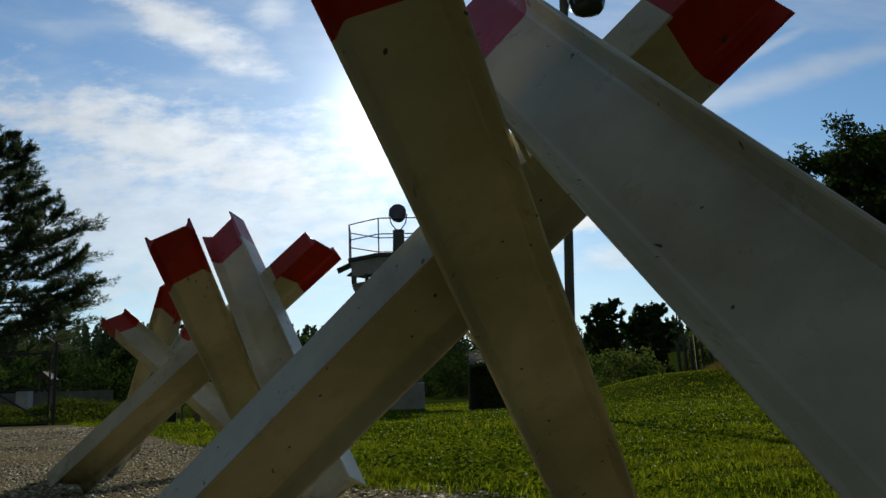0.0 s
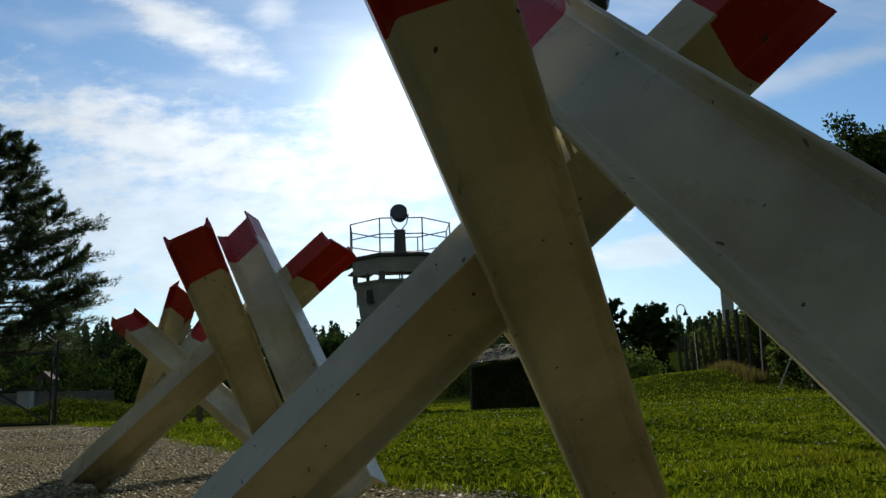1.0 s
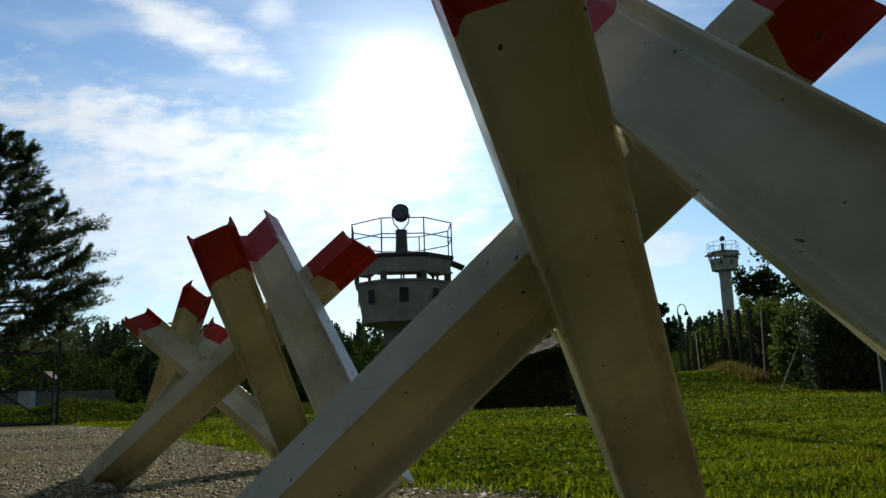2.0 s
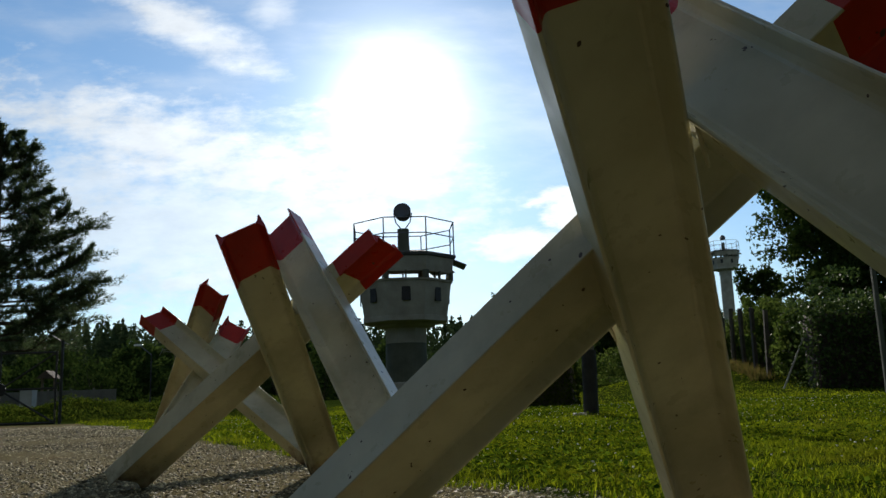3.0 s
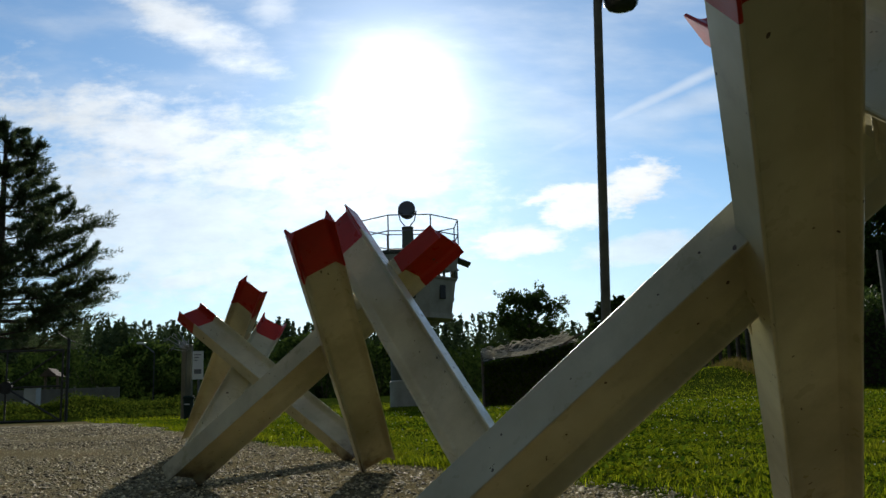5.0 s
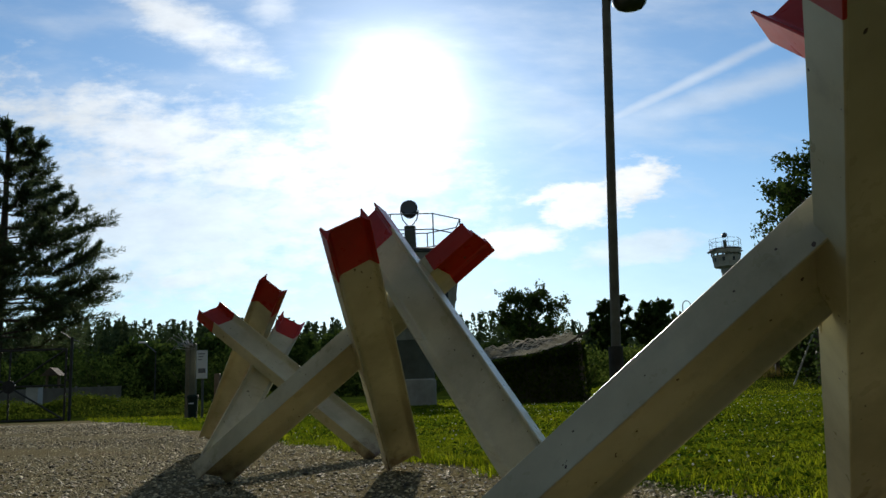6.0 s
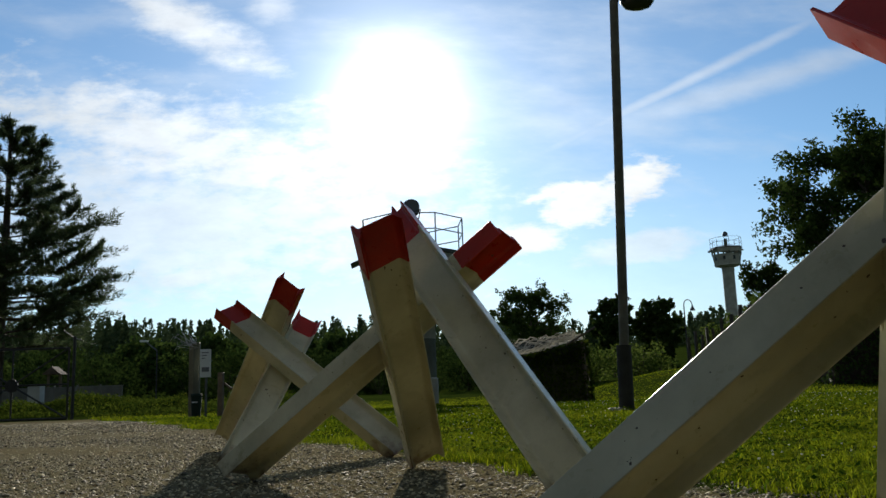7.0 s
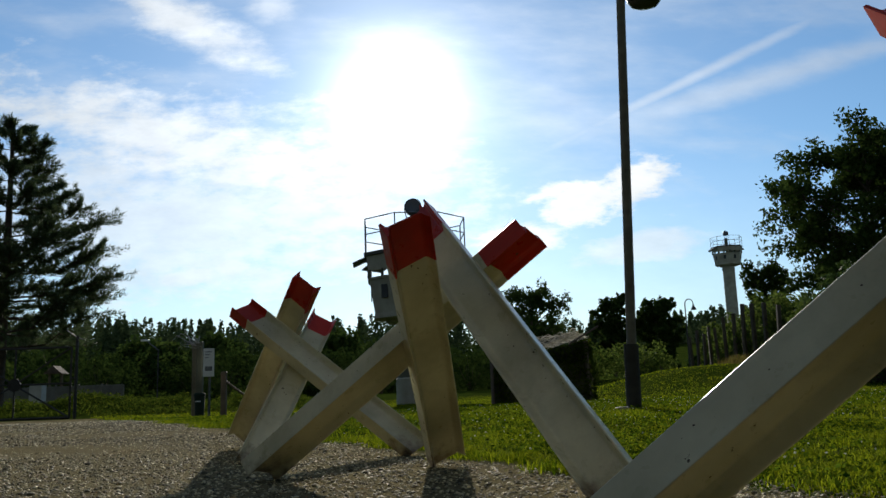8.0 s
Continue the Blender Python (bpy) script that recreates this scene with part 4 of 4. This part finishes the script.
part("arm", bm, STEEL, s2)
bm = bmesh.new()
box(bm, (-0.85, -0.09, 2.95), (-0.45, 0.09, 3.03), 0.02)
part("lamp_head", bm, BOARD, s2, "pale lamp head")
kb = thing("utility_cabinet", (-15.56, 31.0, gh(-15.5, 31) - 0.02), "white box-shaped utility cabinet behind the gate", "cabinet")
bm = bmesh.new()
box(bm, (-0.23, -0.2, 0.0), (0.23, 0.2, 1.0), 0.02)
part("body", bm, PLASTER, kb)
bm = bmesh.new()
box(bm, (-0.26, -0.23, 1.0), (0.26, 0.23, 1.05), 0.02)
part("lid", bm, PLASTER, kb)
hs = thing("small_shelter", (-19.1, 40.0, gh(-19, 40)), "tiny pitched-roof shelter on two posts beyond the gate", "shelter")
for x in (-0.30, 0.28):
    bm = bmesh.new()
    box(bm, (x - 0.05, -0.05, -0.2), (x + 0.05, 0.05, 1.50), 0.01)
    part("post", bm, WOOD, hs)
bm = bmesh.new()
vs = [bm.verts.new(p) for p in ((-0.45, -0.4, 1.48), (0.45, -0.4, 1.48), (0, -0.4, 1.86), (-0.45, 0.4, 1.48), (0.45, 0.4, 1.48), (0, 0.4, 1.86))]
for f in ((0, 1, 2), (5, 4, 3), (0, 2, 5, 3), (1, 4, 5, 2), (0, 3, 4, 1)):
    bm.faces.new([vs[j] for j in f])
part("roof", bm, BARK, hs)
wf = thing("panel_fence", (-13.2, 36.0, gh(-15, 36)), "long low fence of pale concrete panels", "fence")
for i in range(-4, 3):
    bm = bmesh.new()
    box(bm, (-4.0 + i * 0.98, -0.03, 0.0), (-3.06 + i * 0.98, 0.03, 0.86), 0.01)
    part("panel", bm, PANEL, wf)
    bm = bmesh.new()
    box(bm, (-4.05 + i * 0.98, -0.05, -0.1), (-3.99 + i * 0.98, 0.05, 0.92), 0.01)
    part("post", bm, PANEL, wf)

# ---------------------------------------------------------------- far woods
rng = np.random.default_rng(3)
cs, ts = [], []
N = 1450
fy = 195 + 215 * rng.random(N) ** 1.5
fx = fy * rng.uniform(-0.72, 0.74, N)
fh = rng.uniform(6.2, 8.6, len(fx)) + np.where(fx < 20, 2.6, 0.0)
fz = height(fx, fy)
per = 175
k_ = rng.random((len(fx), per))
ang = rng.random((len(fx), per)) * math.tau
prof = np.where((rng.random(len(fx)) < 0.6)[:, None], (1.02 - k_) * 0.24, np.sin(np.pi * np.clip(k_ * 0.85 + 0.12, 0, 1)) * 0.30)
rr = prof * fh[:, None] * rng.uniform(0.5, 1.0, (len(fx), per))
pc = np.stack([fx[:, None] + rr * np.cos(ang), fy[:, None] + rr * np.sin(ang), fz[:, None] + k_ * fh[:, None] * 1.0], -1).reshape(-1, 3)
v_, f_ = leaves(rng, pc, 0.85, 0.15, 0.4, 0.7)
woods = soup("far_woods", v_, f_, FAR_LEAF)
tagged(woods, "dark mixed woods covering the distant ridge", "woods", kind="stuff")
# nearer belt of tall shrubs and trees behind the yard
N = 210
bx = np.concatenate([rng.uniform(-62, 4, 150), rng.uniform(4, 70, 60)])
by = rng.uniform(62, 105, N)
bh = np.where(bx < 4, rng.uniform(1.2, 4.0, N), rng.uniform(1.0, 2.4, N))
bz = height(bx, by)
per = 420
k_ = rng.random((N, per))
ang = rng.random((N, per)) * math.tau
rr = np.sin(np.pi * np.clip(k_ * 0.8 + 0.18, 0, 1)) ** 0.6 * 0.5 * bh[:, None] * rng.uniform(0.55, 1.05, (N, per))
pc = np.stack([bx[:, None] + rr * np.cos(ang), by[:, None] + rr * np.sin(ang), bz[:, None] + k_ * bh[:, None]], -1).reshape(-1, 3)
v_, f_ = leaves(rng, pc, 0.34, 0.14, 0.4, 0.7)
belt = soup("tree_belt", v_, f_, DEEP_LEAF)
tagged(belt, "belt of dark trees and bushes behind the yard", "woods", kind="stuff")

# rounded trees on the slope beyond the gate, crowns of leaf clumps
tx, ty = rng.uniform(-46, -3, 40), rng.uniform(52, 88, 40)
th = rng.uniform(2.4, 4.9, 40) * ty / 64
nt, nc, per = len(tx), 42, 46
dirs = rng.normal(0, 1, (nt, nc, 3))
dirs /= np.linalg.norm(dirs, axis=2)[..., None]
dirs[..., 2] = np.abs(dirs[..., 2]) * 1.25 - 0.35
cl = dirs * (th * 0.34)[:, None, None] * rng.uniform(0.72, 1.1, (nt, nc, 1)) * np.array([1.0, 1.0, 1.35])
cl += np.stack([tx, ty, height(tx, ty) + th * 0.52], -1)[:, None]
pc = np.repeat(cl.reshape(-1, 3), per, axis=0) + rng.normal(0, 0.30, (nt * nc * per, 3))
v_, f_ = leaves(rng, pc, 0.36, 0.05, 0.3, 0.7)
tagged(soup("slope_trees", v_, f_, TREE_LEAF), "rounded dark trees crowding the slope beyond the yard", "woods", kind="stuff")

# unseen woods added behind the yard, to keep low rear sky off the beams
N = 420
aa = rng.uniform(math.radians(150), math.radians(390), N)
dd = rng.uniform(24, 40, N)
bx, by = dd * np.cos(aa), dd * np.sin(aa)
ok = (by < 6) & ~((by > -2) & (np.abs(bx) < 22))
bx, by = bx[ok], by[ok]
N = len(bx)
bh = rng.uniform(8, 13, N)
per = 170
k_ = rng.random((N, per))
ang = rng.random((N, per)) * math.tau
rr = np.sin(np.pi * np.clip(k_ * 0.85 + 0.12, 0, 1)) * 0.26 * bh[:, None] * rng.uniform(0.4, 1.05, (N, per))
pc = np.stack([bx[:, None] + rr * np.cos(ang), by[:, None] + rr * np.sin(ang), k_ * bh[:, None]], -1).reshape(-1, 3)
v_, f_ = leaves(rng, pc, 1.2, 0.15, 0.4, 0.7)
tagged(soup("blocking_woods", v_, f_, DEEP_LEAF), "unseen dark trees added behind the yard to block sky light", "woods", kind="stuff")

# ---------------------------------------------------------------- lawn, clover and gravel
rng = np.random.default_rng(21)


def blades(n, y0, y1, tall, wide, spread):
    """Grass blades on the lawn between two distances, clumped, each bent over: three-cornered above a stem quad."""
    y = y0 + (y1 - y0) * rng.random(n) ** 0.75
    x = rng.uniform(-0.62, 0.66, n) * y * spread
    clump = np.sin(x * 9.1 + 2 * np.sin(y * 7.3)) * np.sin(y * 8.7 + 1.7 * np.sin(x * 5.9))
    edge = 0.10 * np.sin(3.1 * y + 1.3 * np.sin(7 * y)) + rng.normal(0, 0.03, n)
    ok = (seam(x, y) + edge > 0) & (rng.random(n) < 0.64 + (0.45 if y0 < 9 else 0.1) * clump)
    x, y = x[ok], y[ok]
    m = len(x)
    z = height(x, y)
    border = np.clip(1 - np.abs(seam(x, y)) / 0.35, 0, 1)
    h = tall * rng.uniform(0.45, 1.25, m) * (1 + 0.45 * clump[ok]) * (1 + 0.55 * border)
    a = rng.random(m) * math.tau
    bend = rng.uniform(0.3, 1.5, m) * h
    p = np.stack([x, y, z - 0.003], -1)
    side = np.stack([-np.sin(a), np.cos(a), np.zeros(m)], -1) * (wide * rng.uniform(0.6, 1.3, m))[:, None]
    out = np.stack([np.cos(a), np.sin(a), np.zeros(m)], -1)
    mid = p + out * (bend * 0.35)[:, None] + np.array([0, 0, 1]) * (h * 0.6)[:, None]
    tip = p + out * bend[:, None] + np.array([0, 0, 1]) * (h * 0.95)[:, None]
    v = np.stack([p - side, p + side, mid + side * 0.8, mid - side * 0.8, tip], 1).reshape(-1, 3)
    b = np.arange(m)[:, None] * 5
    f = np.concatenate([b + np.array([0, 1, 2]), b + np.array([0, 2, 3]), b + np.array([3, 2, 4])], 0)
    return v, f


for n, y0, y1, tall, wide, spread in ((215000, 1.35, 4.2, 0.019, 0.0013, 1.0), (150000, 4.0, 9.5, 0.023, 0.0024, 1.0), (170000, 9.0, 31.0, 0.030, 0.0065, 1.0)):
    v_, f_ = blades(n, y0, y1, tall, wide, spread)
    tagged(soup("grass", v_, f_, GRASS), "short green lawn grass with clover", "grass", kind="stuff")
# dry tall grass at the fence foot
n = 2500
x = 7.5 + 1.6 * rng.random(n)
y = 20 + 11 * rng.random(n)
x = 7.35 + 1.2 * (y - 20) / 11 + rng.normal(0, 0.15, n)
z = height(x, y)
h = rng.uniform(0.08, 0.30, n)
a = rng.random(n) * math.tau
s_ = np.stack([np.cos(a), np.sin(a), 0 * a], -1) * 0.010
p_ = np.stack([x, y, z], -1)
t_ = p_ + np.stack([rng.normal(0, 0.08, n), rng.normal(0, 0.08, n), h], -1)
tagged(soup("tall_grass", np.stack([p_ - s_, p_ + s_, t_], 1).reshape(-1, 3), np.arange(3 * n).reshape(n, 3), DRY), "dry tall grass at the fence foot", "grass", kind="stuff")
# rough herbs on the bank by the gate
n = 26000
x = rng.uniform(-13, -3.6, n)
y = rng.uniform(20.6, 26, n)
z = height(x, y)
v_, f_ = leaves(rng, np.stack([x, y, z + 0.10 * rng.random(n) ** 2 * (1 + 1.2 * np.sin(3.1 * x) * np.sin(2.3 * y + x))], -1), 0.075, 0.03, -0.2, 0.45)
tagged(soup("rough_grass", v_, f_, HERB), "rough weedy grass on the bank", "grass", kind="stuff")


def ico():
    bm_ = bmesh.new()
    bmesh.ops.create_icosphere(bm_, subdivisions=1, radius=1.0)
    vv = np.array([p.co[:] for p in bm_.verts])
    ff = np.array([[p.index for p in f.verts] for f in bm_.faces])
    bm_.free()
    return vv, ff


IV, IF = ico()
OV = np.array([(1, 0, 0), (-1, 0, 0), (0, 1, 0), (0, -1, 0), (0, 0, 1), (0, 0, -1)], float)
OF = np.array([(0, 2, 4), (2, 1, 4), (1, 3, 4), (3, 0, 4), (2, 0, 5), (1, 2, 5), (3, 1, 5), (0, 3, 5)])


def lumps(x, y, z, r, flat_, jag, IV=IV, IF=IF):
    n = len(x)
    sc = np.stack([r * rng.uniform(0.7, 1.3, n), r * rng.uniform(0.7, 1.3, n), r * flat_ * rng.uniform(0.7, 1.2, n)], -1)
    a = rng.random(n) * math.tau
    v = IV[None] * (1 + rng.uniform(-jag, jag, (n, len(IV), 1))) * sc[:, None]
    c, s = np.cos(a)[:, None], np.sin(a)[:, None]
    v = np.stack([v[..., 0] * c - v[..., 1] * s, v[..., 0] * s + v[..., 1] * c, v[..., 2]], -1)
    v += np.stack([x, y, z], -1)[:, None]
    f = IF[None] + (np.arange(n) * len(IV))[:, None, None]
    return v.reshape(-1, 3), f.reshape(-1, 3)


n = 118000
y = 0.75 + 13.0 * rng.random(n) ** 2.2
x = rng.uniform(-0.75, 0.5, n) * (y + 0.4) - 0.1
ok = (seam(x, y) + 0.12 * np.sin(3 * y) < 0.03) & (x > -0.62 * y - 0.9)
x, y = x[ok], y[ok]
r = 0.0016 + 0.0042 * rng.random(len(x)) ** 3 + 0.0006 * y
v_, f_ = lumps(x, y, height(x, y) + r * 0.08, r, 0.6, 0.3, OV, OF)
tagged(soup("gravel", v_, f_, STONE), "loose grey and pale gravel stones", "gravel", kind="stuff")
n = 2600
y = 0.9 + 6.0 * rng.random(n) ** 1.4
x = rng.uniform(-0.75, 0.5, n) * (y + 0.4) - 0.1
ok = seam(x, y) < 0.0
x, y = x[ok], y[ok]
r = 0.004 + 0.006 * rng.random(len(x)) ** 2
v_, f_ = lumps(x, y, height(x, y) + r * 0.2, r, 0.6, 0.2)
tagged(soup("pebbles", v_, f_, STONE), "larger pebbles lying in the gravel", "gravel", kind="stuff")
n = 62000
y = 1.5 + 10.5 * rng.random(n) ** 1.1
x = rng.uniform(-0.55, 0.64, n) * y
patchy = np.sin(2.3 * x + 1.1 * np.sin(1.7 * y)) * np.sin(1.9 * y + 0.4)
ok = (seam(x, y) > 0.06) & (patchy + rng.normal(0, 0.45, n) > -0.15)
x, y = x[ok], y[ok]
m = len(x)
cc = np.stack([x, y, height(x, y) + rng.uniform(0.012, 0.034, m)], -1)
a = rng.random(m) * math.tau
tl = rng.normal(0, 0.35, (m, 2))
e1 = np.stack([np.cos(a), np.sin(a), tl[:, 0]], -1) * (rng.uniform(0.003, 0.007, m) + 0.0005 * y)[:, None]
e2 = np.stack([-np.sin(a), np.cos(a), tl[:, 1]], -1) * (rng.uniform(0.003, 0.007, m) + 0.0005 * y)[:, None]
v_ = np.stack([cc - e1, cc - e2, cc + e1, cc + e2], 1).reshape(-1, 3)
tagged(soup("clover_leaves", v_, np.arange(4 * m).reshape(m, 4), CLOVER), "low green clover leaves in the lawn", "clover", kind="stuff")
n = 1000
y = 1.8 + 10 * rng.random(n) ** 0.8
x = rng.uniform(-0.3, 0.62, n) * y
ok = seam(x, y) > 0.05
x, y = x[ok], y[ok]
v_, f_ = lumps(x, y, height(x, y) + rng.uniform(0.015, 0.038, len(x)), np.full(len(x), 0.0022) + 0.00032 * y, 0.9, 0.25)
tagged(soup("clover_flowers", v_, f_, PETAL), "small white clover heads in the lawn", "flower", kind="stuff")
n = 5200
y = 1.2 + 7 * rng.random(n) ** 1.3
x = rng.uniform(-0.75, 0.4, n) * y
w = np.sin(2.1 * x + 1.0) * np.sin(1.9 * y + 0.6)
ok = (seam(x, y) < 0.05) & ((w > 0.25) | (seam(x, y) > -0.35))
x, y = x[ok], y[ok]
v_, f_ = leaves(rng, np.stack([x, y, height(x, y) + 0.006], -1), 0.013, 0.002, 0, 0.4)
v_ = v_.reshape(-1, 4, 3)
mid_ = v_.mean(1, keepdims=True)
v_ = (mid_ + (v_ - mid_) * np.array([1, 1, 0.25])).reshape(-1, 3)
tagged(soup("leaf_litter", v_, f_, LITTER), "dry brown leaf and straw litter on gravel", "litter", kind="stuff")
